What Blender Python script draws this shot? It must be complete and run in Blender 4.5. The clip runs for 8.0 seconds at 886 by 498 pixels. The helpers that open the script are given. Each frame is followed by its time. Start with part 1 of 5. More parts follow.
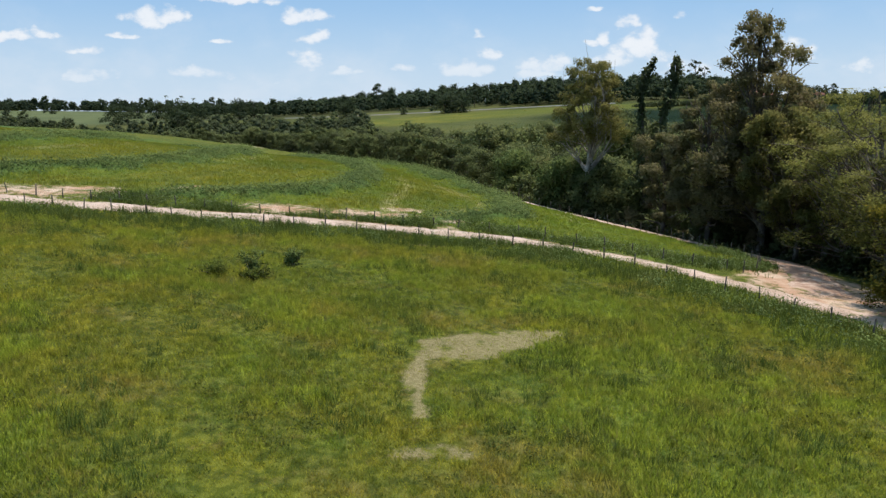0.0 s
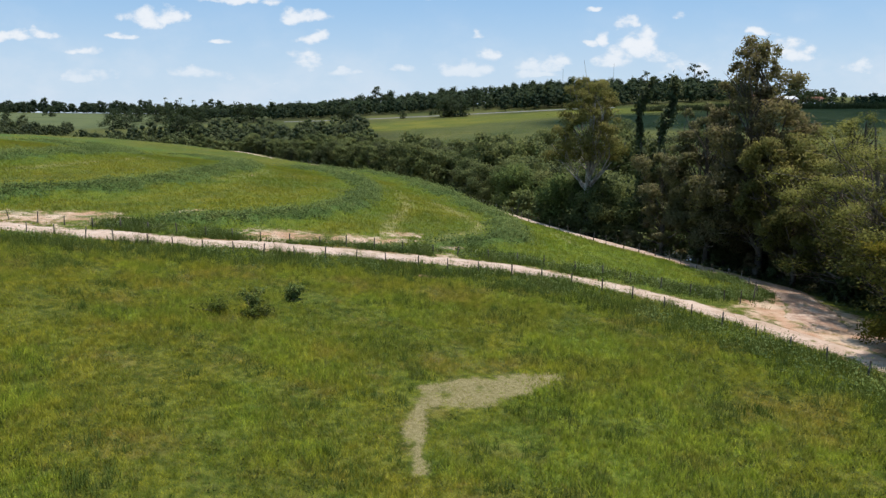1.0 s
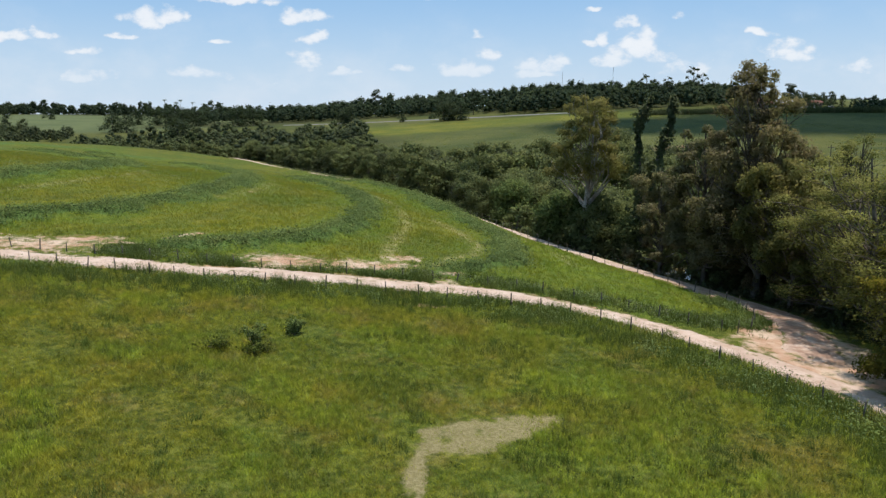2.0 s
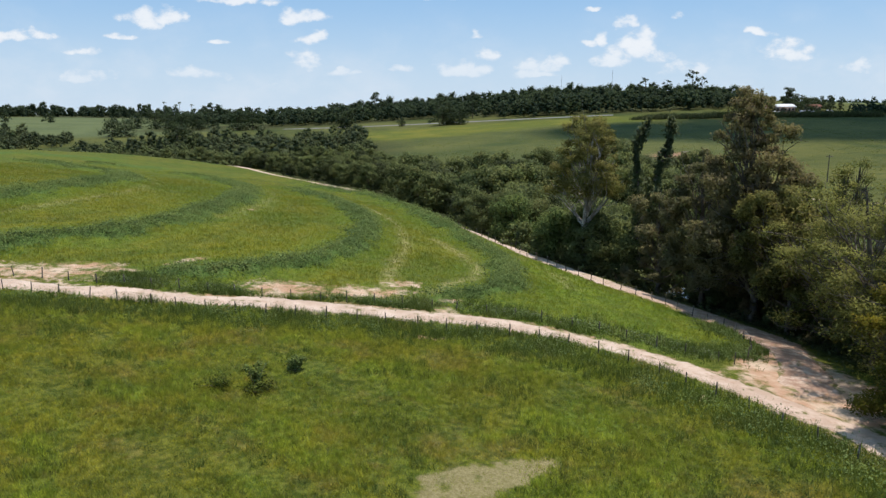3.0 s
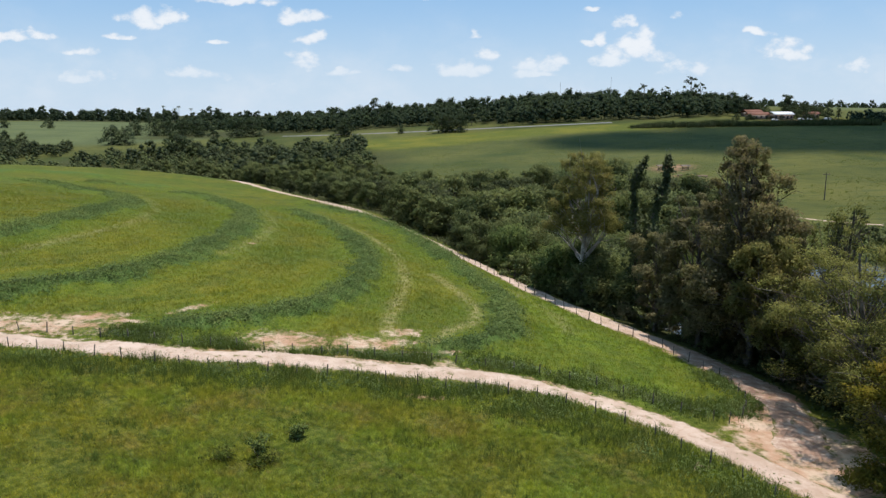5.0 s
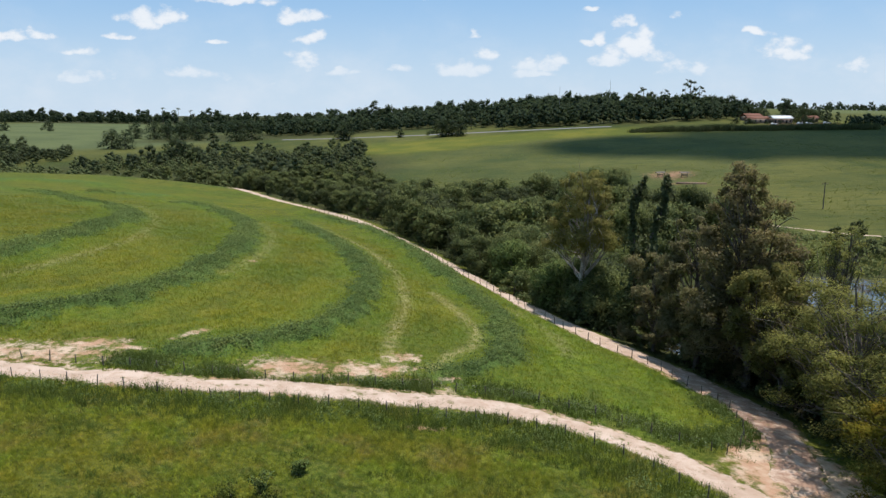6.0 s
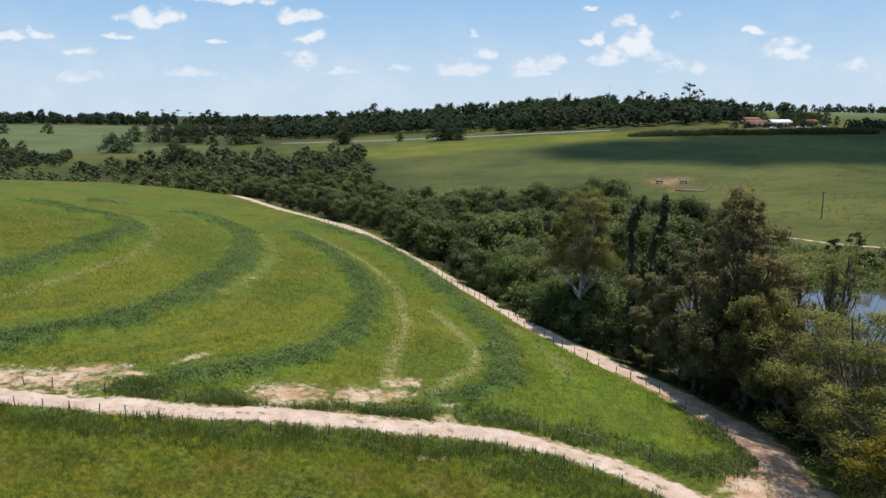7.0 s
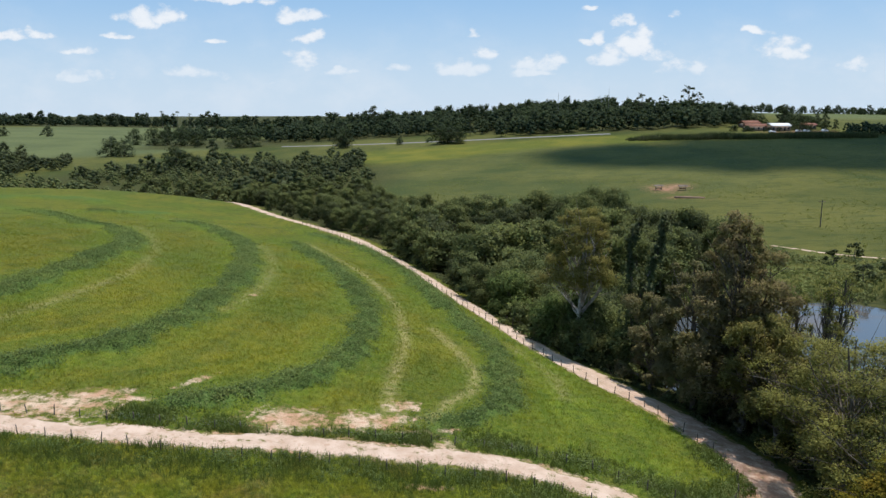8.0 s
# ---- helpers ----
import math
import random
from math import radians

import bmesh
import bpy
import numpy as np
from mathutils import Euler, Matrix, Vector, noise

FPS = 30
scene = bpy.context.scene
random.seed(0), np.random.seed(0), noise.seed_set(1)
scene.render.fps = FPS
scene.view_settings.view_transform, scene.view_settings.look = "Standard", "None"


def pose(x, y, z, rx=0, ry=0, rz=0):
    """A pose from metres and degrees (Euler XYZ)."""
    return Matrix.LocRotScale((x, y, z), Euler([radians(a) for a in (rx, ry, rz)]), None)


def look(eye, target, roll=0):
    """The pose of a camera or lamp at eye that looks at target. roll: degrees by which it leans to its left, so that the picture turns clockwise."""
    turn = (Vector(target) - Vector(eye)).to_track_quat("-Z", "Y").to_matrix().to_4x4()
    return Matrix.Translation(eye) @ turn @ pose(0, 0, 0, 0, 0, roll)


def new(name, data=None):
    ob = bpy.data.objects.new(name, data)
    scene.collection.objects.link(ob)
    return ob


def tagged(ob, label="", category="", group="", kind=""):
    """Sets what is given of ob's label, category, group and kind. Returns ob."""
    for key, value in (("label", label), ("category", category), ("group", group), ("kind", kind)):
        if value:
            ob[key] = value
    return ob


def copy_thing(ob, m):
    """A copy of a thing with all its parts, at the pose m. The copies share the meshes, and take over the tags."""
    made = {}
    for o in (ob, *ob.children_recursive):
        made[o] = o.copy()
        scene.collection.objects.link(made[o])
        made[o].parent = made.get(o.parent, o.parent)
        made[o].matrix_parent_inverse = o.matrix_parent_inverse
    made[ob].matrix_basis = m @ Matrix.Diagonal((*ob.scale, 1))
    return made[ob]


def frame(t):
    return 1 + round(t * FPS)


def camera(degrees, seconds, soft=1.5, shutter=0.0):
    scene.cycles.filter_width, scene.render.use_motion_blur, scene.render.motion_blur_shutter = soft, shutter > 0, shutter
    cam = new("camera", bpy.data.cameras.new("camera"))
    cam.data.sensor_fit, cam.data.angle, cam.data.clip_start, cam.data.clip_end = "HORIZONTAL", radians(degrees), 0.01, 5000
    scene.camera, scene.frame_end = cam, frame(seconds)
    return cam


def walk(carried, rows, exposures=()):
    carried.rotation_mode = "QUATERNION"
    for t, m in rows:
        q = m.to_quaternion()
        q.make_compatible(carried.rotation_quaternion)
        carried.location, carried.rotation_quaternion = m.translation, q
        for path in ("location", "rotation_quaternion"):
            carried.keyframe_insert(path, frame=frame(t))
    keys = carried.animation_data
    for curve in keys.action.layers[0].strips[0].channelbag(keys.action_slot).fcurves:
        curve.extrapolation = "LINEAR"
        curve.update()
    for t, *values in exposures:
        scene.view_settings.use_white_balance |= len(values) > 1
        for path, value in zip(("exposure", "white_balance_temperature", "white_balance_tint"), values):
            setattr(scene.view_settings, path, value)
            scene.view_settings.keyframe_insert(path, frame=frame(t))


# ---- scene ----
cam = camera(61.2, 8.0, soft=1.42)
METRES, EYE, TILT, LEAN, TURN = 20.0, 10.0, -10.6, 0.0, 0.0
ROWS = [
    (0.0, 0.0, 0.0, 0.0, -0.0, -0.0, 0.0),
    (0.5, -0.0002, -0.0097, 0.0544, -0.03, 0.01, -0.0),
    (1.0, -0.0007, -0.0207, 0.1166, -0.06, 0.02, 0.0),
    (1.5, -0.0014, -0.0307, 0.1716, -0.07, 0.02, 0.0),
    (3.0, -0.0002, -0.0675, 0.3567, -0.13, 0.03, 0.08),
    (3.5, 0.0003, -0.0789, 0.4132, -0.14, 0.03, 0.1),
    (4.0, 0.0004, -0.0922, 0.4785, -0.17, 0.03, 0.13),
    (4.5, 0.0002, -0.1023, 0.536, -0.18, 0.03, 0.14),
    (6.0, -0.003, -0.139, 0.728, -0.23, 0.01, 0.17),
    (6.5, -0.0037, -0.15, 0.7872, -0.25, 0.0, 0.17),
    (7.0, -0.0038, -0.1621, 0.8553, -0.27, -0.01, 0.18),
    (7.5, -0.0035, -0.1731, 0.9152, -0.28, -0.02, 0.2),
    (8.0, -0.0026, -0.1848, 0.9827, -0.3, -0.04, 0.22),
]
walk(cam, [(t, pose(0, 0, EYE, TILT, LEAN, TURN) @ pose(METRES * x, METRES * y, METRES * z, 90 + pitch, roll, yaw)) for t, x, y, z, yaw, pitch, roll in ROWS],
     exposures=[(0.0, 0.0), (8.0, 0.0)])

# ---- sun, sky and clouds ----
TO_SUN = Vector((0.17, 0.07, 0.983)).normalized()
SUN_EL, SUN_AZ = math.asin(TO_SUN.z), math.atan2(TO_SUN.x, TO_SUN.y)
sun_data = bpy.data.lights.new("sun", "SUN")
sun_data.energy, sun_data.angle, sun_data.color = 4.55, radians(0.53), (1.0, 0.925, 0.875)
sun = new("sun", sun_data)
sun.matrix_world = look(TO_SUN * 300, (0, 0, 0))

# azimuth slope, height slope, half width, half height of each cumulus cloud
CLOUDS = [
    (-0.377, 0.118, 0.048, 0.019), (-0.268, 0.140, 0.050, 0.008), (-0.185, 0.121, 0.029, 0.015), (-0.179, 0.092, 0.023, 0.010),
    (-0.520, 0.098, 0.026, 0.007), (-0.571, 0.094, 0.034, 0.010), (-0.473, 0.076, 0.030, 0.008), (-0.422, 0.095, 0.020, 0.006),
    (-0.332, 0.046, 0.042, 0.012), (-0.188, 0.065, 0.024, 0.018), (-0.135, 0.048, 0.033, 0.008), (-0.063, 0.052, 0.018, 0.010),
    (0.035, 0.098, 0.013, 0.007), (0.020, 0.053, 0.045, 0.014), (0.049, 0.072, 0.019, 0.013), (0.110, 0.046, 0.036, 0.007),
    (0.212, 0.068, 0.030, 0.018), (0.246, 0.082, 0.026, 0.026), (0.222, 0.108, 0.013, 0.013), (0.272, 0.072, 0.024, 0.020), (0.196, 0.090, 0.014, 0.012), (0.174, 0.087, 0.014, 0.006), (-0.014, 0.141, 0.019, 0.004),
    (-0.300, 0.088, 0.016, 0.004), (0.150, 0.062, 0.016, 0.010), (0.185, 0.128, 0.010, 0.004), (0.290, 0.118, 0.010, 0.006), (-0.467, 0.042, 0.040, 0.012), (0.452, 0.068, 0.036, 0.018), (0.300, 0.060, 0.030, 0.010), (-0.228, 0.037, 0.014, 0.004),
    (0.300, 0.055, 0.034, 0.018), (0.425, 0.078, 0.030, 0.018), (0.405, 0.100, 0.014, 0.007), (0.540, 0.055, 0.030, 0.014), (0.120, 0.056, 0.032, 0.013),
]


class Nodes:
    """Short hand for a node tree."""

    def __init__(self, tree):
        self.tree = tree
        tree.nodes.clear()

    def node(self, kind, links=()):
        n = self.tree.nodes.new(kind)
        for socket, value in dict(links).items():
            if isinstance(value, bpy.types.NodeSocket):
                self.tree.links.new(value, n.inputs[socket])
            else:
                n.inputs[socket].default_value = value
        return n

    def math(self, op, a, b=0.0, c=0.0):
        n = self.tree.nodes.new("ShaderNodeMath")
        n.operation = op
        for i, value in enumerate((a, b, c)):
            if isinstance(value, bpy.types.NodeSocket):
                self.tree.links.new(value, n.inputs[i])
            else:
                n.inputs[i].default_value = value
        return n.outputs[0]

    def vmath(self, op, a, b=(0, 0, 0)):
        n = self.node("ShaderNodeVectorMath", {0: a, 1: b})
        n.operation = op
        return n.outputs[0]

    def smooth(self, x, lo, hi):
        n = self.node("ShaderNodeMapRange", {0: x, 1: lo, 2: hi, 3: 0.0, 4: 1.0})
        n.interpolation_type = "SMOOTHSTEP"
        return n.outputs[0]

    def mix(self, f, a, b, mode="MIX"):
        n = self.node("ShaderNodeMix")
        n.data_type, n.blend_type = "RGBA", mode
        for i, value in ((0, f), (6, a), (7, b)):
            if isinstance(value, bpy.types.NodeSocket):
                self.tree.links.new(value, n.inputs[i])
            else:
                n.inputs[i].default_value = (*value, 1) if i and len(value) == 3 else value
        return n.outputs[2]

    def noise(self, vec, scale, detail=4.0, rough=0.55, out=0):
        return self.node("ShaderNodeTexNoise", {"Vector": vec, "Scale": scale, "Detail": detail, "Roughness": rough}).outputs[out]

    def attr(self, name, out=2):
        n = self.node("ShaderNodeAttribute")
        n.attribute_name = name
        return n.outputs[out]


world = bpy.data.worlds.new("sky")
scene.world = world
world.use_nodes = True
w = Nodes(world.node_tree)
sky = w.node("ShaderNodeTexSky")
sky.sky_type, sky.sun_disc, sky.sun_elevation, sky.sun_rotation = "NISHITA", False, SUN_EL, SUN_AZ
sky.altitude, sky.air_density, sky.dust_density, sky.ozone_density = 300.0, 1.0, 0.25, 2.0
way = w.node("ShaderNodeTexCoord").outputs["Generated"]
xyz = w.node("ShaderNodeSeparateXYZ", {0: way}).outputs
ahead = w.math("MAXIMUM", xyz[1], 0.02)
u, v = w.math("DIVIDE", xyz[0], ahead), w.math("DIVIDE", xyz[2], ahead)
uv = w.node("ShaderNodeCombineXYZ", {0: u, 1: w.math("MULTIPLY", v, 1.5), 2: 0.0}).outputs[0]
puff = w.noise(w.vmath("ADD", uv, (0.3, 0.7, 0.4)), 34.0, 8.0, 0.58)
curl = w.node("ShaderNodeSeparateXYZ", {0: w.noise(uv, 21.0, 3.0, 0.5, 1)}).outputs
cloud_u, cloud_v = w.math("MULTIPLY_ADD", w.math("SUBTRACT", curl[0], 0.5), 0.055, u), w.math("MULTIPLY_ADD", w.math("SUBTRACT", curl[1], 0.5), 0.022, v)
body = None
for cu, cv, cw, ch in CLOUDS:
    du = w.math("MULTIPLY", w.math("SUBTRACT", cloud_u, cu + 0.011), 1 / cw)
    dv = w.math("MULTIPLY", w.math("SUBTRACT", cloud_v, cv - 0.003), 1 / ch)
    dv = w.math("MAXIMUM", dv, w.math("MULTIPLY", dv, -1.7))
    near_it = w.math("SUBTRACT", 1.0, w.math("ADD", w.math("MULTIPLY", du, du), w.math("MULTIPLY", dv, dv)))
    body = near_it if body is None else w.math("MAXIMUM", body, near_it)
loose = w.noise(w.vmath("MULTIPLY", way, (1, 1, 2.4)), 3.2, 7.0, 0.6)
body = w.math("MAXIMUM", body, -1.2)
thick = w.math("ADD", w.math("MULTIPLY", body, 0.80), w.math("MULTIPLY_ADD", puff, 3.4, -1.66))
front = w.math("MULTIPLY", w.smooth(thick, -0.06, 0.78), w.smooth(xyz[1], 0.05, 0.3))
behind = w.math("MULTIPLY", w.smooth(loose, 0.56, 0.68), w.smooth(xyz[2], 0.16, 0.30))
mist = w.smooth(w.noise(uv, 9.0, 5.0, 0.6), 0.42, 0.75)
front = w.math("MULTIPLY", front, w.math("MULTIPLY_ADD", w.smooth(v, 0.03, 0.085), 0.5, 0.5))
cover = w.math("MAXIMUM", front, behind)
cover = w.math("MAXIMUM", w.math("MULTIPLY", cover, 0.80), w.math("MULTIPLY", mist, w.math("MULTIPLY", w.math("SUBTRACT", 1.0, w.smooth(xyz[2], 0.01, 0.16)), 0.48)))
tone = w.mix(w.smooth(thick, 0.1, 1.1), (7.4, 8.1, 9.0), (9.5, 9.6, 9.8))
blue = w.mix(0.65, w.mix(1.0, sky.outputs[0], (0.86, 0.98, 1.16), "MULTIPLY"), (3.2, 5.7, 8.7))
low = w.math("SUBTRACT", 1.0, w.smooth(xyz[2], -0.02, 0.17))
whole = w.mix(cover, w.mix(w.math("MULTIPLY", low, 0.85), blue, (6.3, 7.5, 8.8)), tone)
back = w.node("ShaderNodeBackground", {0: whole, 1: 0.100})
w.node("ShaderNodeOutputWorld", {0: back.outputs[0]})

# ---- the plan ----
rng = np.random.default_rng(7)


def resample(points, step):
    """A smooth line through points of the plan, with about one point each step."""
    p = np.array(points, float)
    ext = np.vstack([2 * p[0] - p[1], p, 2 * p[-1] - p[-2]])
    out = []
    for i in range(1, len(ext) - 2):
        a, b, c, d = ext[i - 1:i + 3]
        n = max(2, int(np.linalg.norm(c - b) / step))
        s = np.linspace(0, 1, n, endpoint=False)[:, None]
        out.append(0.5 * (2 * b + (c - a) * s + (2 * a - 5 * b + 4 * c - d) * s ** 2 + (3 * b - a - 3 * c + d) * s ** 3))
    return np.vstack(out + [p[-1:]])


TRACK = resample([(62, -110), (46, 0), (38, 24), (33, 40), (30, 55), (29.2, 62), (28.6, 68), (26.6, 75), (24.2, 81), (21.2, 86.5), (17.6, 93), (13.6, 101.5),
                  (9.0, 112), (3.6, 126), (-3.6, 146), (-13.5, 172), (-23.5, 195), (-37, 214), (-50, 230), (-66, 252), (-84, 276), (-110, 300), (-180, 340), (-300, 380), (-500, 420)], 2.0)
TRACK_ROAD = resample([(23.6, 46.4), (26.2, 50.5), (28.4, 56), (29.2, 62)] + [tuple(p) for p in TRACK[(TRACK[:, 1] > 66) & (TRACK[:, 0] > -120)][::3]], 0.9)
HILL_C = [2.2, 2.44, -5.6, -3.41, -2.11, -6.15, -5.12, -2.69, 7.14, -2.29, -10.45, 0.97, -6.45, -15.65, -5.77]
FAR_C = [2.46, 21.81, 2.44, -12.98, 19.39, 13.74, -6.48, 4.79, -6.69, -23.49]


def surface(x, y, coeffs, order, x0, xs, y0, ys):
    a, b = np.tanh((x - x0) / xs), np.tanh((y - y0) / ys)
    k, z = 0, 0.0
    for i in range(order):
        for j in range(order - i):
            z = z + coeffs[k] * a ** i * b ** j
            k += 1
    return z


def ease(x, lo, hi):
    s = np.clip((x - lo) / (hi - lo), 0, 1)
    return s * s * (3 - 2 * s)


def beyond(x, y):
    """How far east of the track a place lies, along x."""
    return x - np.interp(y, TRACK[:, 1], TRACK[:, 0])


def to_line(x, y, line, reach=12.0):
    """Distance to a line of the plan, and how far along it (0 to 1); far places give the reach."""
    best, along = np.full(np.shape(x), reach), np.zeros(np.shape(x))
    inside = (x > line[:, 0].min() - reach) & (x < line[:, 0].max() + reach) & (y > line[:, 1].min() - reach) & (y < line[:, 1].max() + reach)
    px, py = x[inside], y[inside]
    b, l = best[inside], along[inside]
    n = len(line) - 1
    for i in range(n):
        p, d = line[i], line[i + 1] - line[i]
        s = np.clip(((px - p[0]) * d[0] + (py - p[1]) * d[1]) / (d @ d), 0, 1)
        r = np.hypot(px - p[0] - s * d[0], py - p[1] - s * d[1])
        closer = r < b
        b, l = np.where(closer, r, b), np.where(closer, (i + s) / n, l)
    best[inside], along[inside] = b, l
    return best, along


# the grown-over contour banks of the terraced field
BANK_LINES = [
    [(-29, 64.8), (-24.4, 68.3), (-19.7, 71), (-15.4, 75), (-12, 80.3), (-10.3, 88.7), (-9.9, 99.2), (-12, 112.2), (-15.3, 125), (-20, 138.3), (-27.2, 155.8), (-36, 177)],
    [(-56, 66), (-45.3, 73.8), (-41.6, 77.9), (-37.2, 81.9), (-34.5, 88.6), (-32.4, 97.3), (-32, 112.5), (-34.6, 131), (-40.9, 155.7), (-50.4, 178), (-62, 194), (-74, 200)],
    [(-72, 84), (-63, 92), (-58.7, 99), (-57.8, 109), (-57.8, 120), (-59.8, 137.6), (-65.5, 156.6), (-74.5, 169.4), (-83.5, 175), (-96, 186), (-110, 194)],
    [(-5, 66.0), (0.5, 67.6), (4.6, 70.5), (6.6, 75), (7.6, 82), (7.4, 90), (5.6, 99.2), (1.9, 110.5), (-3.5, 131), (-11.7, 156), (-21.6, 178), (-36.4, 200)],
    [(-135, 212), (-126, 224), (-114, 230), (-100, 226)],
    [(-96, 200), (-84, 208), (-76, 214)],
]
BANKS = [resample(line, 2.5) for line in BANK_LINES]
BANK_WIDE = [2.3, 2.6, 3.0, 2.0, 3.0, 2.5]
PALE_LINES = [resample(line, 2.5) for line in (
    [(-56, 84), (-53.4, 88.2), (-49.8, 101.9), (-49.4, 121.7), (-58, 151), (-73, 180)],
    [(-5.4, 70), (-5.2, 76), (-4.9, 84), (-4.6, 93), (-6.8, 111), (-13.2, 133), (-20.7, 151), (-32, 176)],
    [(-29, 98), (-27.7, 107), (-28.5, 122), (-32, 140), (-40, 165)],
    [(-1.1, 68.5), (1.0, 73.6), (3.4, 77.2), (4.0, 83), (2.3, 91), (-1, 100)],
    [(14.0, 79), (13.4, 88), (9.0, 99)],
    [(-77, 205), (-60, 200), (-45, 205)],
)]
# bare sandy spots: middle, half lengths, turn
SPOTS = [(-14.2, 66.2, 4.2, 2.5, 0.1), (-7.0, 67.4, 4.0, 1.9, 0.25), (-3.9, 71.2, 1.8, 1.3, 0.6), (-36.4, 66.4, 6.0, 2.4, 0.1), (-33.5, 69.0, 3.4, 1.3, 0.3),
         (-29.7, 68.7, 2.2, 0.7, 0.2), (-25.2, 73.8, 2.2, 0.5, 0.9), (-27.7, 107.4, 0.8, 0.6, 0.0), (-43, 65.5, 6, 2.4, 0.1), (84.5, 279, 7, 9, 0.0), (90.5, 284, 6, 6, 0.0), (86.5, 257.0, 8, 2.6, -0.28),
         (0.6, 66.2, 1.5, 0.45, 0.3), (-2.6, 65.7, 2.2, 0.3, 0.2), (0.4, 63.4, 1.0, 1.2, 0.0), (17.5, 47.2, 1.2, 0.6, 0.7), (23.2, 51.4, 1.5, 2.8, 0.3), (-1.0, 56.2, 1.6, 0.5, 0.0)]
# the worn straw-coloured patch in the near meadow
WORN_ARM = resample([(-0.9, 27.6), (-1.15, 29.5), (-1.2, 32), (-0.9, 34)], 1.0)


def worn_at(x, y):
    """0 to 1: how worn the meadow is."""
    arm = to_line(x, y, WORN_ARM)[0] / 0.42
    dx, dy = x - 2.7, y - 35.8
    body = np.hypot((dx * 0.88 + dy * 0.47) / (4.0 + 0.4 * np.sin(y * 3)), (-dx * 0.47 + dy * 0.88) / (1.45 - 0.17 * dx))
    spot_b = np.hypot((x + 0.4) / 1.6, (y - 24.8) / 0.5)
    return ease(np.minimum(np.minimum(arm, body), np.maximum(spot_b, 0.9)) + 0.22 * wave(x, y, 0.9, 3.0) + 0.15 * wave(x, y, 0.4, 1.0), 1.45, 0.55)


ROAD_MID = resample([(-120, 58), (-70, 59.5), (-48, 61.6), (-39, 62.0), (-33.5, 61.9), (-28, 61.7), (-23, 61.7), (-18, 61.8), (-13, 61.9), (-8.5, 61.8), (-3.8, 61.6), (0.2, 61.4),
                     (4.4, 61.0), (8.2, 60.0), (11.4, 58.5), (14.6, 56.3), (17.6, 53.6), (20.4, 50.5), (23, 46.6), (25.4, 42.6), (28, 37), (33, 24), (40, 4), (52, -40)], 0.7)
WILD_EDGE = resample([(-60, 57.5), (-35.5, 59.2), (-24.8, 58.7), (-12, 58.5), (-2, 57.9), (8, 56.2), (12.4, 53.4), (16, 49), (19, 45), (21, 41), (23, 36), (26, 27)], 2.0)
FIELD_EDGE = resample([(-29, 65.2), (-22, 64.6), (-16, 64.0), (-10, 63.8), (-4, 64.3), (2.5, 64.6), (8, 63.8), (12.3, 62.4), (17, 60), (21, 57.5), (24, 58.5), (26, 63), (26, 68)], 2.0)


def height(x, y):
    """The ground's height over the plan, in metres."""
    x, y = np.asarray(x, float), np.asarray(y, float)
    over = ease(beyond(x, y), 5.0, 26.0)
    brow = np.interp(x, (-600, -300, -200, -150, -115, -90, -66), (120, 212, 238, 250, 258, 258, 252))
    over = np.maximum(over, ease(y - brow, 0.0, 30.0) * (x < -60))
    hill = surface(x, y, HILL_C, 5, -20.0, 70.0, 80.0, 80.0)
    far = surface(x, y, FAR_C, 4, 0.0, 350.0, 400.0, 400.0)
    far = far + 2.5 * np.exp(-((x - 125) / 120) ** 2 - ((y - 610) / 70) ** 2)
    far = far - 26 * ease(np.hypot(x, y), 1220, 2000)
    side = beyond(x, y)
    hill = hill + 0.75 * np.exp(-((side + 5.5) / 3.0) ** 2) * (ease(y, 100, 112) * ease(y, 180, 168) + ease(y, 202, 210) * ease(y, 252, 240))
    return hill * (1 - over) + far * over


def wave(x, y, size, seed=0.0):
    """Cheap smooth noise about 0, for the plan."""
    a, b = x / size + seed, y / size - seed * 1.7
    return (np.sin(a * 1.9 + 1.3 * np.sin(b * 1.1 + seed)) + np.sin(b * 2.3 + 1.7 * np.sin(a * 0.9)) + np.sin((a + b) * 1.37 + np.sin(a - b))) / 3


def bank_of(x, y):
    """0 to 1: how much a place lies on a grown-over bank."""
    out = np.zeros(np.shape(x))
    for line, wide in zip(BANKS, BANK_WIDE):
        d, along = to_line(x, y, line)
        rag = wide * (0.95 + 0.40 * wave(x, y, 4.1, 2.0) + 0.30 * wave(x, y, 1.3, 5.0))
        out = np.maximum(out, ease(rag - d, -1.3, 1.7) * ease(np.minimum(along, 1 - along), 0.0, 0.05))
    return out


def ground(x, y):
    """Height with banks and small unevenness."""
    x, y = np.asarray(x, float), np.asarray(y, float)
    z = height(x, y)
    for line, wide in zip(BANKS, BANK_WIDE):
        d, along = to_line(x, y, line)
        z = z + 0.65 * np.exp(-(d / wide) ** 2 * 1.4) * ease(np.minimum(along, 1 - along), 0.0, 0.08) * (d < 11.9)
    return z + 0.05 * wave(x, y, 2.3, 1.0) * ease(np.hypot(x, y), 600, 200)


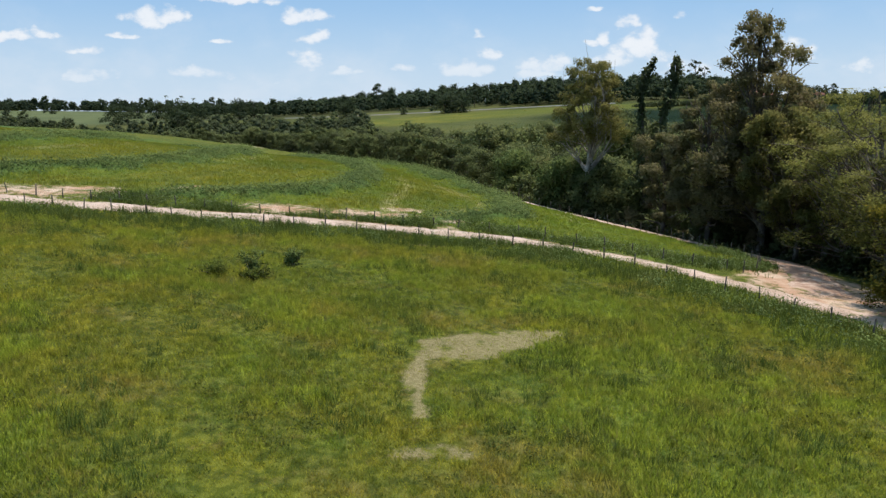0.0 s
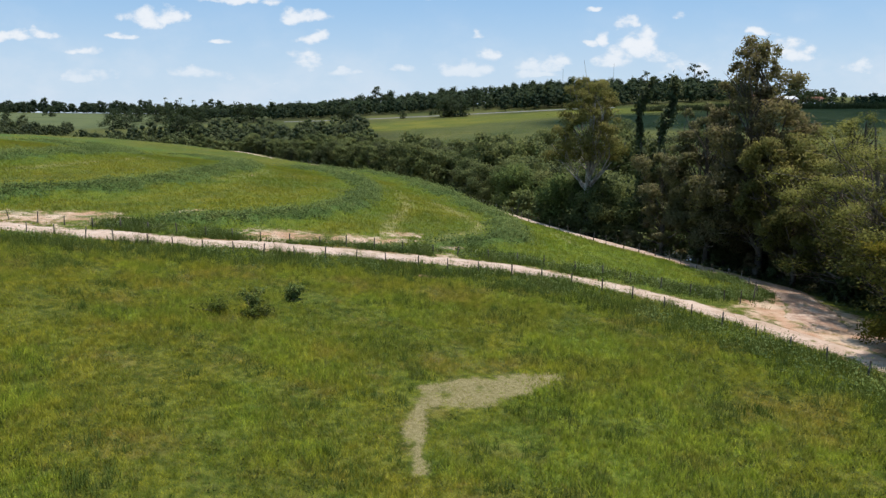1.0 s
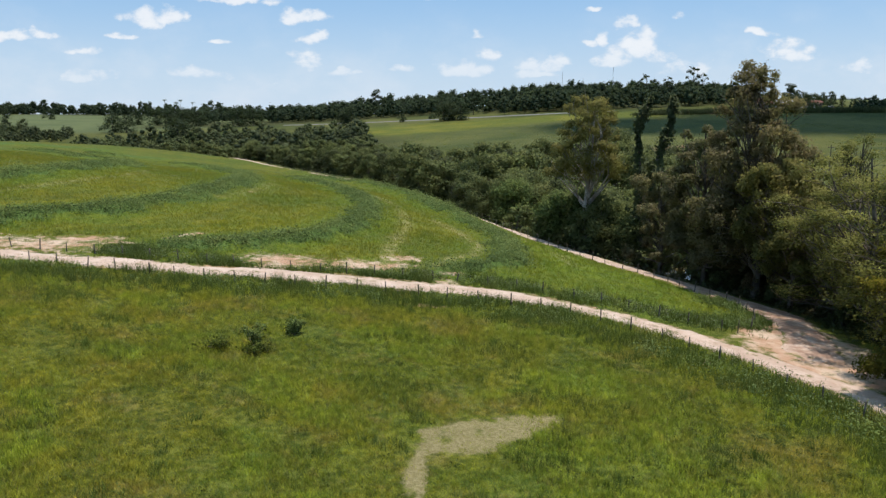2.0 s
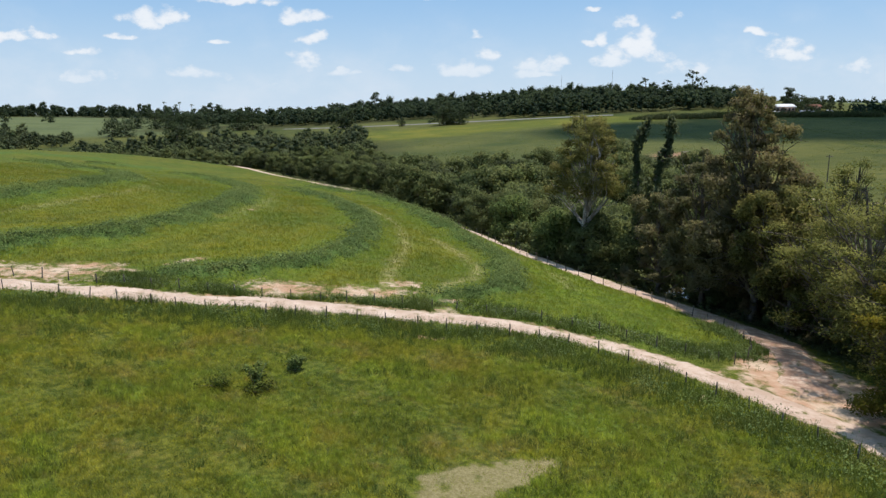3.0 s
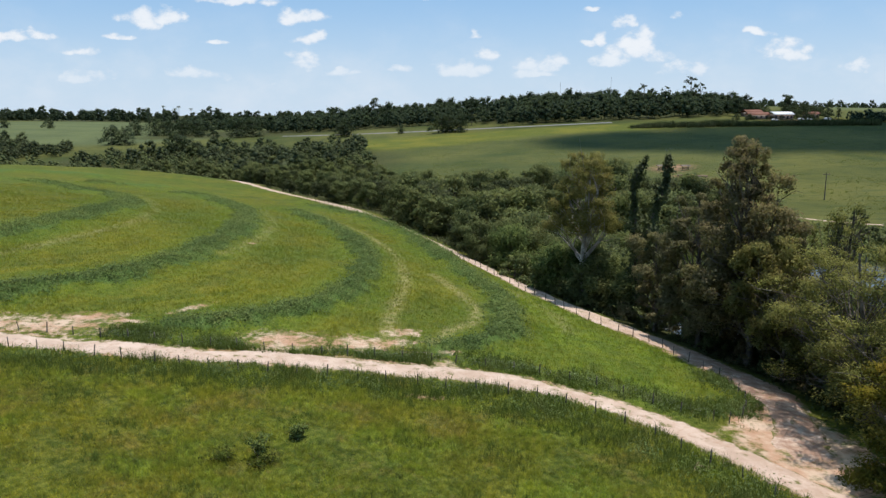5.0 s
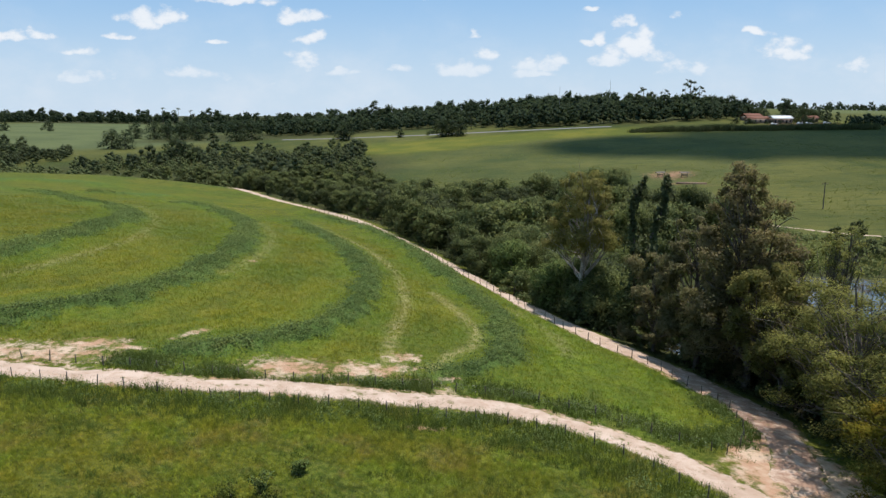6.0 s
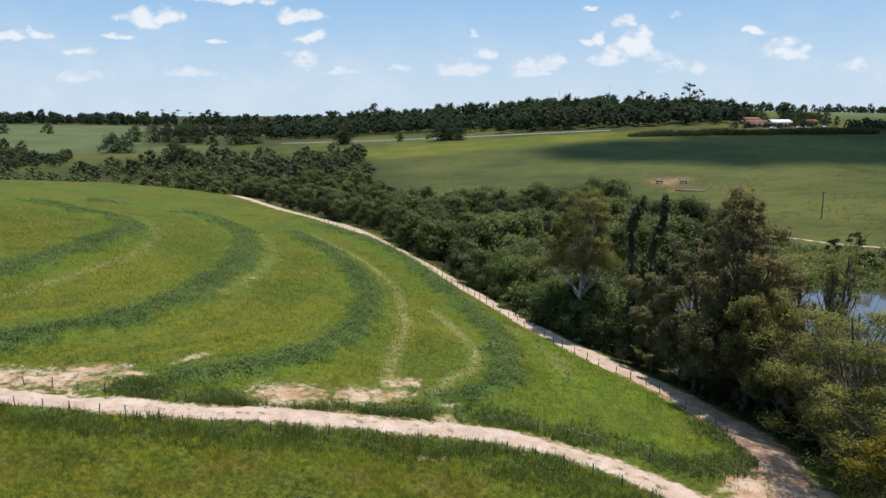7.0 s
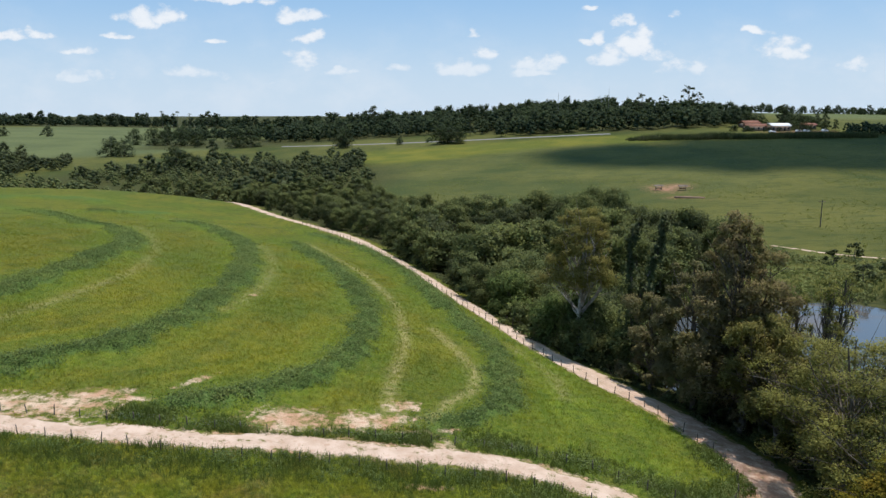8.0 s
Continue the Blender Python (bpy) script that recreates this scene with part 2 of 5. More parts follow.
def lush_at(x, y):
    """0 to 1: where the grass is deep green and thick."""
    x, y = np.asarray(x, float), np.asarray(y, float)
    corner = ease(x - np.interp(y, BANKS[3][:, 1], BANKS[3][:, 0]), -0.5, 4.0) * ease(beyond(x, y), 2.0, -2.0) * ease(y, 150, 90) * ease(y, 55, 60) * (0.75 + 0.5 * wave(x, y, 6.0, 2.0))
    near = ease(np.hypot((x - 8.5) / 7.5, (y - 30) / 12), 1.15, 0.5) * (0.7 + 0.6 * wave(x, y, 2.7, 6.0))
    verge = ease(to_line(x, y, WILD_EDGE)[0], 6.0, 1.5) * (0.6 + 0.7 * wave(x, y, 3.1, 4.0)) * (y < 62)
    beside = np.zeros(np.shape(x))
    for line, wide in zip(BANKS, BANK_WIDE):
        beside = np.maximum(beside, ease(to_line(x, y, line)[0] + 1.6 * wave(x, y, 3.3, 1.0), wide + 4.5, wide + 0.5))
    patch = 0.85 * ease(wave(x, y, 3.9, 2.5) + 0.55 * wave(x, y, 1.5, 7.5), 0.15, 0.65) * (y < 62)
    return np.clip(np.maximum.reduce([corner, near, verge, 0.6 * beside, patch]), 0, 1)


def streak_at(x, y):
    """-1 to 1: faint strips that follow the contour banks."""
    x, y = np.asarray(x, float), np.asarray(y, float)
    d = np.minimum.reduce([to_line(x, y, line, 26.0)[0] for line in BANKS[:4]])
    return np.sin(d * 1.15 + 1.2 * wave(x, y, 9.0, 1.0)) * 0.6 + np.sin(d * 2.7 + 2.0 * wave(x, y, 7.0, 6.0)) * 0.4


def ripe_at(x, y):
    """0 to 1: where the field's grass stands yellow-green."""
    x, y = np.asarray(x, float), np.asarray(y, float)
    field = (y > 62) * ease(0.8 * wave(x, y, 13.0, 5.0) + 0.4 * wave(x, y, 4.0, 2.0) + 0.75 * streak_at(x, y), -0.5, 0.75) * (1 - lush_at(x, y)) * (0.2 + 0.8 * ease(y, 150, 85)) * ease(x, -75, -45)
    meadow = (y <= 62) * ease(wave(x, y, 5.2, 8.5) + 0.6 * wave(x, y, 1.9, 3.5), 0.1, 0.7) * (1 - lush_at(x, y)) * (0.12 + 0.72 * ease(y, 46, 28))
    return np.clip(np.maximum(field, meadow), 0, 1)


def broad(y):
    """Where the forest track widens on its eastern side."""
    return ease(y, 58, 66) * ease(y, 104, 90)


def on_road(x, y):
    """Signed metres from the edge of the sandy roads; minus: on them."""
    a = to_line(x, y, ROAD_MID)[0] - 1.45
    b = to_line(x, y, TRACK_ROAD)[0] - 1.85 - 1.0 * broad(y) * (beyond(x, y) > 0)
    return np.minimum(a, b)

# ---- materials ----


def material(name):
    m = bpy.data.materials.new(name)
    m.use_nodes = True
    return m, Nodes(m.node_tree)


def finish(k, colour, rough=0.9, bump=None, strength=0.3, distance=0.05, metal=0.0, spec=0.3):
    b = k.node("ShaderNodeBsdfPrincipled", {"Base Color": colour, "Roughness": rough, "Metallic": metal, "Specular IOR Level": spec})
    if bump is not None:
        k.tree.links.new(k.node("ShaderNodeBump", {"Height": bump, "Strength": strength, "Distance": distance}).outputs[0], b.inputs["Normal"])
    k.node("ShaderNodeOutputMaterial", {0: b.outputs[0]})


def place(k):
    return k.node("ShaderNodeNewGeometry").outputs["Position"]


def meadow_colour(k, pos):
    """Patchy meadow: lush, yellow-green and brownish dry grass in metres-wide patches."""
    big, mid, small = k.noise(pos, 0.07, 3.0), k.noise(pos, 0.33, 4.0), k.noise(pos, 2.1, 4.0, 0.65)
    c = k.mix(k.smooth(big, 0.38, 0.62), (0.078, 0.136, 0.014, 1), (0.124, 0.154, 0.015, 1))
    c = k.mix(k.math("MULTIPLY", k.smooth(mid, 0.46, 0.68), 0.80), c, (0.046, 0.086, 0.011, 1))
    c = k.mix(k.math("MULTIPLY", k.attr("ripe"), 0.75), c, k.mix(k.smooth(mid, 0.40, 0.62), (0.164, 0.198, 0.015, 1), (0.118, 0.164, 0.013, 1)))
    c = k.mix(k.math("MULTIPLY", k.attr("lush"), 0.85), c, k.mix(k.smooth(k.noise(pos, 0.6, 4.0, 0.6), 0.36, 0.64), (0.060, 0.134, 0.015, 1), (0.132, 0.230, 0.018, 1)))
    dry = k.math("MULTIPLY", k.smooth(k.noise(k.vmath("ADD", pos, (31, 7, 0)), 0.21, 5.0, 0.6), 0.52, 0.66), k.math("MULTIPLY_ADD", k.attr("field"), -0.36, 0.50))
    c = k.mix(dry, c, (0.155, 0.125, 0.040, 1))
    brown = k.math("MULTIPLY", k.smooth(k.noise(k.vmath("ADD", pos, (5, 60, 0)), 0.75, 5.0, 0.65), 0.56, 0.70), k.math("SUBTRACT", k.math("MULTIPLY_ADD", k.attr("lush"), -0.25, 0.55), k.math("MULTIPLY", k.attr("field"), 0.28)))
    c = k.mix(brown, c, (0.105, 0.086, 0.032, 1))
    tuft = k.noise(k.vmath("ADD", pos, (3, 17, 0)), 1.25, 3.0, 0.6)
    c = k.mix(k.math("MULTIPLY", k.smooth(tuft, 0.53, 0.63), k.math("MULTIPLY_ADD", k.attr("field"), -0.44, 0.66)), c, (0.036, 0.066, 0.010, 1))
    # shade in the gaps between tufts is put into the colour as fine dark noise
    return k.mix(k.smooth(small, 0.40, 0.62), k.mix(k.math("MULTIPLY_ADD", k.attr("field"), -0.28, 0.50), c, (0.034, 0.052, 0.008, 1)), k.mix(0.20, c, (0.25, 0.26, 0.06, 1)))


def sand_colour(k, pos):
    c = k.mix(k.smooth(k.noise(pos, 0.5, 4.0), 0.35, 0.7), (0.46, 0.340, 0.252, 1), (0.575, 0.448, 0.352, 1))
    c = k.mix(k.math("MULTIPLY", k.smooth(k.noise(pos, 1.7, 5.0, 0.6), 0.52, 0.70), 0.7), c, (0.40, 0.265, 0.175, 1))
    return k.mix(k.math("MULTIPLY", k.smooth(k.noise(pos, 9.0, 3.0), 0.5, 0.8), 0.3), c, (0.36, 0.27, 0.19, 1))


GROUND, k = material("meadow ground")
pos = place(k)
col = k.mix(1.0, meadow_colour(k, pos), (0.95, 0.82, 0.88), "MULTIPLY")
fine, grit = k.noise(pos, 5.5, 5.0, 0.65), k.noise(pos, 0.9, 5.0, 0.65)
bank = k.attr("bank")
col = k.mix(k.math("MULTIPLY", k.smooth(k.math("MULTIPLY_ADD", k.math("SUBTRACT", k.noise(pos, 0.7, 4.0, 0.6), 0.5), 1.2, bank), 0.15, 0.9), 0.85), col, k.mix(k.smooth(fine, 0.35, 0.7), (0.052, 0.094, 0.022, 1), (0.096, 0.154, 0.040, 1)))
rows_dry = k.math("MULTIPLY", k.attr("dry"), k.smooth(k.noise(pos, 1.3, 4.0, 0.6), 0.30, 0.62))
col = k.mix(rows_dry, col, (0.300, 0.262, 0.110, 1))
far_tone = k.attr("pasture")
far_col = k.mix(k.smooth(k.noise(pos, 0.035, 5.0, 0.6), 0.36, 0.66), (0.042, 0.058, 0.014, 1), (0.084, 0.088, 0.021, 1))
far_col = k.mix(k.math("MULTIPLY", k.smooth(k.noise(k.vmath("ADD", pos, (9, 40, 0)), 0.012, 4.0), 0.42, 0.62), 0.8), far_col, (0.118, 0.116, 0.030, 1))
far_col = k.mix(k.math("MULTIPLY", k.smooth(k.noise(k.vmath("MULTIPLY", pos, (0.6, 1.6, 1)), 0.22, 6.0, 0.72), 0.46, 0.64), 0.6), far_col, (0.036, 0.056, 0.017, 1))
col = k.mix(far_tone, col, far_col)
col = k.mix(k.attr("crop"), col, k.mix(k.smooth(k.noise(pos, 0.02, 4.0), 0.4, 0.6), (0.084, 0.104, 0.042, 1), (0.108, 0.128, 0.050, 1)))
col = k.mix(k.attr("yellow"), col, k.mix(k.smooth(k.noise(pos, 0.05, 4.0), 0.4, 0.65), (0.092, 0.108, 0.018, 1), (0.140, 0.138, 0.022, 1)))
col = k.mix(k.attr("litter"), col, k.mix(k.smooth(grit, 0.35, 0.7), (0.030, 0.038, 0.012, 1), (0.075, 0.075, 0.025, 1)))
worn = k.smooth(k.math("MULTIPLY_ADD", k.math("SUBTRACT", k.noise(pos, 1.0, 7.0, 0.72), 0.5), 2.5, k.attr("worn")), 0.25, 0.85)
worn = k.math("MULTIPLY", worn, k.smooth(k.attr("worn"), 0.02, 0.20))
col = k.mix(k.math("MULTIPLY", worn, 0.92), col, k.mix(k.smooth(fine, 0.3, 0.7), (0.180, 0.150, 0.062, 1), (0.280, 0.236, 0.118, 1)))
bare = k.smooth(k.math("MULTIPLY_ADD", k.math("SUBTRACT", k.noise(pos, 1.1, 7.0, 0.72), 0.5), 3.8, k.attr("sand")), 0.20, 1.10)
red = k.mix(k.smooth(k.noise(pos, 0.35, 5.0, 0.6), 0.40, 0.60), (0.44, 0.265, 0.165, 1), (0.56, 0.42, 0.30, 1))
red = k.mix(k.math("MULTIPLY", far_tone, 0.8), red, (0.25, 0.125, 0.070, 1))
bare = k.math("MULTIPLY", bare, k.smooth(k.attr("sand"), 0.03, 0.30))
col = k.mix(bare, col, red)
finish(k, col, 0.95, k.math("ADD", fine, grit), 0.6, 0.18, spec=0.1)

SAND, k = material("sandy road")
pos = place(k)
weeds = k.math("ADD", k.math("MULTIPLY", k.noise(pos, 0.75, 7.0, 0.74), 1.1), k.math("MULTIPLY", k.attr("weedy"), 0.30))
# leaf litter; its red-brown also puts the warm tone of shade into the sand
base = k.mix(k.math("MULTIPLY", k.attr("litter_shade"), k.smooth(k.noise(pos, 0.9, 7.0, 0.72), 0.38, 0.56)), sand_colour(k, pos), (0.27, 0.155, 0.100, 1))
col = k.mix(k.smooth(weeds, 0.64, 0.76), base, (0.15, 0.140, 0.045, 1))
finish(k, col, 0.95, k.math("ADD", k.noise(pos, 6.0, 5.0, 0.65), k.noise(pos, 1.1, 4.0)), 0.5, 0.06, spec=0.15)


def lifted(k, up):
    """The normal of a small leaf, leaning towards the sky and out of its clump as a whole spray of leaves does."""
    n = k.node("ShaderNodeNewGeometry").outputs["Normal"]
    scaled = k.vmath("ADD", k.vmath("MULTIPLY", n, (1 - up, 1 - up, 1 - up)), (0, 0, up))
    turned = k.node("ShaderNodeVectorTransform", {0: k.attr("facing", 1)})
    turned.vector_type, turned.convert_from, turned.convert_to = "VECTOR", "OBJECT", "WORLD"
    out = k.vmath("NORMALIZE", turned.outputs[0])
    return k.vmath("NORMALIZE", k.vmath("ADD", k.vmath("MULTIPLY", scaled, (0.40, 0.40, 0.40)), out))


def leafy(name, dark, light, odd, odd_part=0.25, through_light=0.22):
    """Foliage: each leaf, clump and plant differs a little; light comes through."""
    m, k = material(name)
    geo = k.node("ShaderNodeNewGeometry")
    one = k.node("ShaderNodeObjectInfo").outputs["Random"]
    c = k.mix(geo.outputs["Random Per Island"], (*dark, 1), (*light, 1))
    clump = k.noise(geo.outputs["Position"], 0.45, 3.0)
    c = k.mix(k.math("MULTIPLY", k.smooth(clump, 0.45, 0.70), odd_part * 2), c, (*odd, 1))
    stand_of = k.noise(geo.outputs["Position"], 0.11, 2.0)
    c = k.mix(k.math("MULTIPLY", k.smooth(stand_of, 0.50, 0.62), 0.45), c, (dark[0] * 0.75, dark[1] * 0.85, dark[2], 1))
    c = k.mix(k.math("MULTIPLY", k.smooth(stand_of, 0.46, 0.36), 0.5), c, (light[0] * 1.05, light[1] * 1.08, light[2] * 0.8, 1))
    c = k.mix(k.math("MULTIPLY", k.smooth(one, 0.0, 1.0), 0.55), c, k.mix(0.30, (*dark, 1), (*odd, 1)))
    a = k.node("ShaderNodeBsdfPrincipled", {"Base Color": c, "Roughness": 0.7, "Specular IOR Level": 0.08, "Normal": lifted(k, 0.6)})
    b = k.node("ShaderNodeBsdfTranslucent", {0: k.mix(0.4, c, (0.16, 0.22, 0.02, 1))})
    mixed = k.node("ShaderNodeMixShader", {0: through_light, 1: a.outputs[0], 2: b.outputs[0]})
    k.node("ShaderNodeOutputMaterial", {0: mixed.outputs[0]})
    return m


def bark(name, dark, light, scale=3.0):
    m, k = material(name)
    pos = place(k)
    rough = k.noise(k.vmath("MULTIPLY", pos, (1, 1, 0.3)), scale * 3, 5.0, 0.65)
    c = k.mix(k.smooth(k.noise(pos, scale * 0.4, 4.0), 0.4, 0.65), (*dark, 1), (*light, 1))
    c = k.mix(k.math("MULTIPLY", k.smooth(rough, 0.5, 0.7), 0.6), c, (dark[0] * 0.5, dark[1] * 0.5, dark[2] * 0.5, 1))
    finish(k, c, 0.9, rough, 0.6, 0.04, spec=0.15)
    return m


def plain(name, colour, vary=0.25, scale=2.0, rough=0.8, metal=0.0):
    m, k = material(name)
    pos = place(k)
    d = tuple(c * (1 - vary) for c in colour)
    c = k.mix(k.smooth(k.noise(pos, scale, 5.0, 0.6), 0.35, 0.7), (*colour, 1), (*d, 1))
    finish(k, c, rough, k.noise(pos, scale * 6, 4.0), 0.25, 0.02, metal)
    return m


# grass takes the colour of its patch of meadow
GRASS, k = material("meadow grass")
pos = place(k)
col = meadow_colour(k, pos)
geo = k.node("ShaderNodeNewGeometry")
col = k.mix(1.0, col, (3.0, 2.40, 1.9), "MULTIPLY")
col = k.mix(k.math("MULTIPLY", geo.outputs["Random Per Island"], 0.22), col, (0.205, 0.235, 0.035, 1))
col = k.mix(k.math("MULTIPLY", k.smooth(geo.outputs["Random Per Island"], 0.93, 0.95), 0.6), col, (0.26, 0.20, 0.085, 1))
a = k.node("ShaderNodeBsdfPrincipled", {"Base Color": col, "Roughness": 0.6, "Specular IOR Level": 0.05, "Normal": lifted(k, 0.9)})
b = k.node("ShaderNodeBsdfTranslucent", {0: k.mix(0.3, col, (0.20, 0.25, 0.02, 1))})
k.node("ShaderNodeOutputMaterial", {0: k.node("ShaderNodeMixShader", {0: 0.42, 1: a.outputs[0], 2: b.outputs[0]}).outputs[0]})

WEED = leafy("broad weed leaves", (0.082, 0.126, 0.036), (0.178, 0.234, 0.076), (0.200, 0.238, 0.070), 0.28)
WEED_GREY = leafy("dusty weed leaves", (0.070, 0.098, 0.018), (0.120, 0.150, 0.030), (0.140, 0.130, 0.036), 0.3)
FOREST = leafy("forest leaves", (0.070, 0.094, 0.036), (0.180, 0.212, 0.080), (0.222, 0.220, 0.078), 0.28)
SCRUB = leafy("bright scrub leaves", (0.074, 0.094, 0.038), (0.152, 0.178, 0.070), (0.190, 0.190, 0.070), 0.3)
FOREST_DARK = leafy("dark leaves", (0.046, 0.060, 0.030), (0.104, 0.122, 0.056), (0.120, 0.126, 0.054), 0.2)
OLIVE = leafy("olive gum leaves", (0.165, 0.158, 0.054), (0.310, 0.275, 0.090), (0.270, 0.205, 0.070), 0.30, 0.42)
BROWN = leafy("brownish leaves", (0.140, 0.118, 0.062), (0.280, 0.228, 0.120), (0.300, 0.218, 0.118), 0.4, 0.46)
DULL = leafy("dull gum leaves", (0.122, 0.116, 0.062), (0.250, 0.224, 0.114), (0.268, 0.204, 0.112), 0.35, 0.42)
SPREAD = leafy("yellow-green leaves", (0.136, 0.142, 0.042), (0.345, 0.335, 0.094), (0.340, 0.300, 0.090), 0.3, 0.42)
RUST = leafy("golden leaves", (0.075, 0.075, 0.010), (0.185, 0.160, 0.018), (0.220, 0.150, 0.018), 0.4)
# the bluish haze of distance is put into this leaf colour
FAR_LEAF = leafy("haze-tinted distant leaves", (0.030, 0.048, 0.028), (0.058, 0.080, 0.040), (0.060, 0.074, 0.040), 0.25, 0.2)
TUSSOCK = leafy("dark tussock grass", (0.066, 0.106, 0.018), (0.140, 0.192, 0.032), (0.180, 0.178, 0.050), 0.3, 0.4)
PASTURE_TUFT = leafy("pasture tufts", (0.092, 0.114, 0.024), (0.160, 0.182, 0.040), (0.17, 0.17, 0.05), 0.3, 0.4)
REED = leafy("reeds", (0.060, 0.084, 0.022), (0.115, 0.140, 0.040), (0.13, 0.13, 0.05), 0.3)
CANE = leafy("dull cane leaves", (0.046, 0.060, 0.020), (0.098, 0.108, 0.040), (0.12, 0.105, 0.05), 0.3)
BARK = bark("grey-brown bark", (0.085, 0.068, 0.050), (0.19, 0.165, 0.13))
PALE_BARK = bark("pale gum bark", (0.20, 0.175, 0.145), (0.38, 0.35, 0.31))
POST = bark("weathered post wood", (0.095, 0.078, 0.062), (0.210, 0.180, 0.150), 6.0)
WIRE = plain("galvanised wire", (0.35, 0.35, 0.35), 0.3, 3.0, 0.45, 0.8)
TILE = plain("red roof tiles", (0.24, 0.105, 0.065), 0.4, 0.8)
SHEET = plain("white sheet roof", (0.78, 0.78, 0.76), 0.1, 0.5, 0.5)
WALL = plain("dull render", (0.32, 0.25, 0.20), 0.25, 0.8)
DARK = plain("dark opening", (0.03, 0.03, 0.035), 0.2, 1.0, 0.4)
TROUGH = plain("weathered concrete", (0.36, 0.24, 0.17), 0.3, 1.2)
ASPHALT = plain("worn asphalt", (0.20, 0.195, 0.19), 0.2, 0.3)
STEEL = plain("grey steel", (0.25, 0.25, 0.26), 0.2, 1.0, 0.5, 0.6)
CLOUD = plain("cloud", (0.85, 0.86, 0.88), 0.03, 0.01)

WATER, k = material("pond water")
pos = place(k)
murk = k.mix(k.smooth(k.noise(pos, 0.06, 4.0), 0.50, 0.62), (0.075, 0.088, 0.100, 1), (0.110, 0.078, 0.042, 1))
finish(k, murk, 0.07, k.noise(pos, 1.6, 3.0), 0.05, 0.05, spec=0.6)

# ---- building helpers ----


def mesh_of(name, verts, faces, mat, smooth=False, floats=None, facing=None):
    """A mesh from arrays: faces is one array (all of one size) or a list of arrays."""
    me = bpy.data.meshes.new(name)
    groups = faces if isinstance(faces, list) else [faces]
    groups = [np.asarray(g, np.int32) for g in groups if len(g)]
    verts = np.asarray(verts, np.float32)
    loops = np.concatenate([g.ravel() for g in groups])
    sizes = np.concatenate([np.full(len(g), g.shape[1], np.int32) for g in groups])
    me.vertices.add(len(verts))
    me.vertices.foreach_set("co", verts.ravel())
    me.loops.add(len(loops))
    me.loops.foreach_set("vertex_index", loops)
    me.polygons.add(len(sizes))
    me.polygons.foreach_set("loop_start", np.concatenate([[0], np.cumsum(sizes)[:-1]]).astype(np.int32))
    me.update(calc_edges=True)
    if smooth:
        me.polygons.foreach_set("use_smooth", np.ones(len(sizes), bool))
    for key, values in (floats or {}).items():
        me.attributes.new(key, "FLOAT", "POINT").data.foreach_set("value", np.asarray(values, np.float32).ravel())
    if facing is not None:
        me.attributes.new("facing", "FLOAT_VECTOR", "POINT").data.foreach_set("vector", np.asarray(facing, np.float32).ravel())
    me.materials.append(mat)
    return me


def thing(name, label, category, group="", kind="", at=(0, 0, 0), turn=0.0):
    """An empty at a thing's base, to hold its parts."""
    ob = new(name)
    ob.matrix_basis = Matrix.LocRotScale(Vector(at), Euler((0, 0, turn)), None)
    return tagged(ob, label, category, group, kind)


def put(name, me, parent=None, label=""):
    """A mesh as an object, under a thing or a part if one is given."""
    ob = new(name, me)
    ob.parent = parent
    return tagged(ob, label)


def tube(points, radii, sides=6, cap=True):
    """A tapered tube along a line."""
    p, r = np.asarray(points, float), np.asarray(radii, float)
    d = np.gradient(p, axis=0)
    d /= np.linalg.norm(d, axis=1)[:, None] + 1e-9
    ref = np.where(np.abs(d[:, 2:3]) > 0.9, np.array([[1.0, 0, 0]]), np.array([[0, 0, 1.0]]))
    a = np.cross(d, ref)
    a /= np.linalg.norm(a, axis=1)[:, None]
    b = np.cross(d, a)
    t = np.linspace(0, 2 * np.pi, sides, endpoint=False)
    v = p[:, None] + r[:, None, None] * (np.cos(t)[None, :, None] * a[:, None] + np.sin(t)[None, :, None] * b[:, None])
    n = len(p)
    i, j = np.meshgrid(np.arange(n - 1), np.arange(sides), indexing="ij")
    j2 = (j + 1) % sides
    q = np.stack([i * sides + j, i * sides + j2, (i + 1) * sides + j2, (i + 1) * sides + j], -1).reshape(-1, 4)
    return v.reshape(-1, 3), q


def join(pieces):
    """Joins (verts, faces) pieces into one pair of arrays."""
    vs, fs, n = [], [], 0
    for v, f in pieces:
        vs.append(v)
        fs.append(np.asarray(f) + n)
        n += len(v)
    return np.vstack(vs), np.vstack(fs)


def box(sx, sy, sz, at=(0, 0, 0)):
    """A box that stands on its place."""
    x, y, z = sx / 2, sy / 2, sz
    v = np.array([(-x, -y, 0), (x, -y, 0), (x, y, 0), (-x, y, 0), (-x, -y, z), (x, -y, z), (x, y, z), (-x, y, z)]) + np.array(at)
    return v, np.array([(3, 2, 1, 0), (4, 5, 6, 7), (0, 1, 5, 4), (1, 2, 6, 5), (2, 3, 7, 6), (3, 0, 4, 7)])


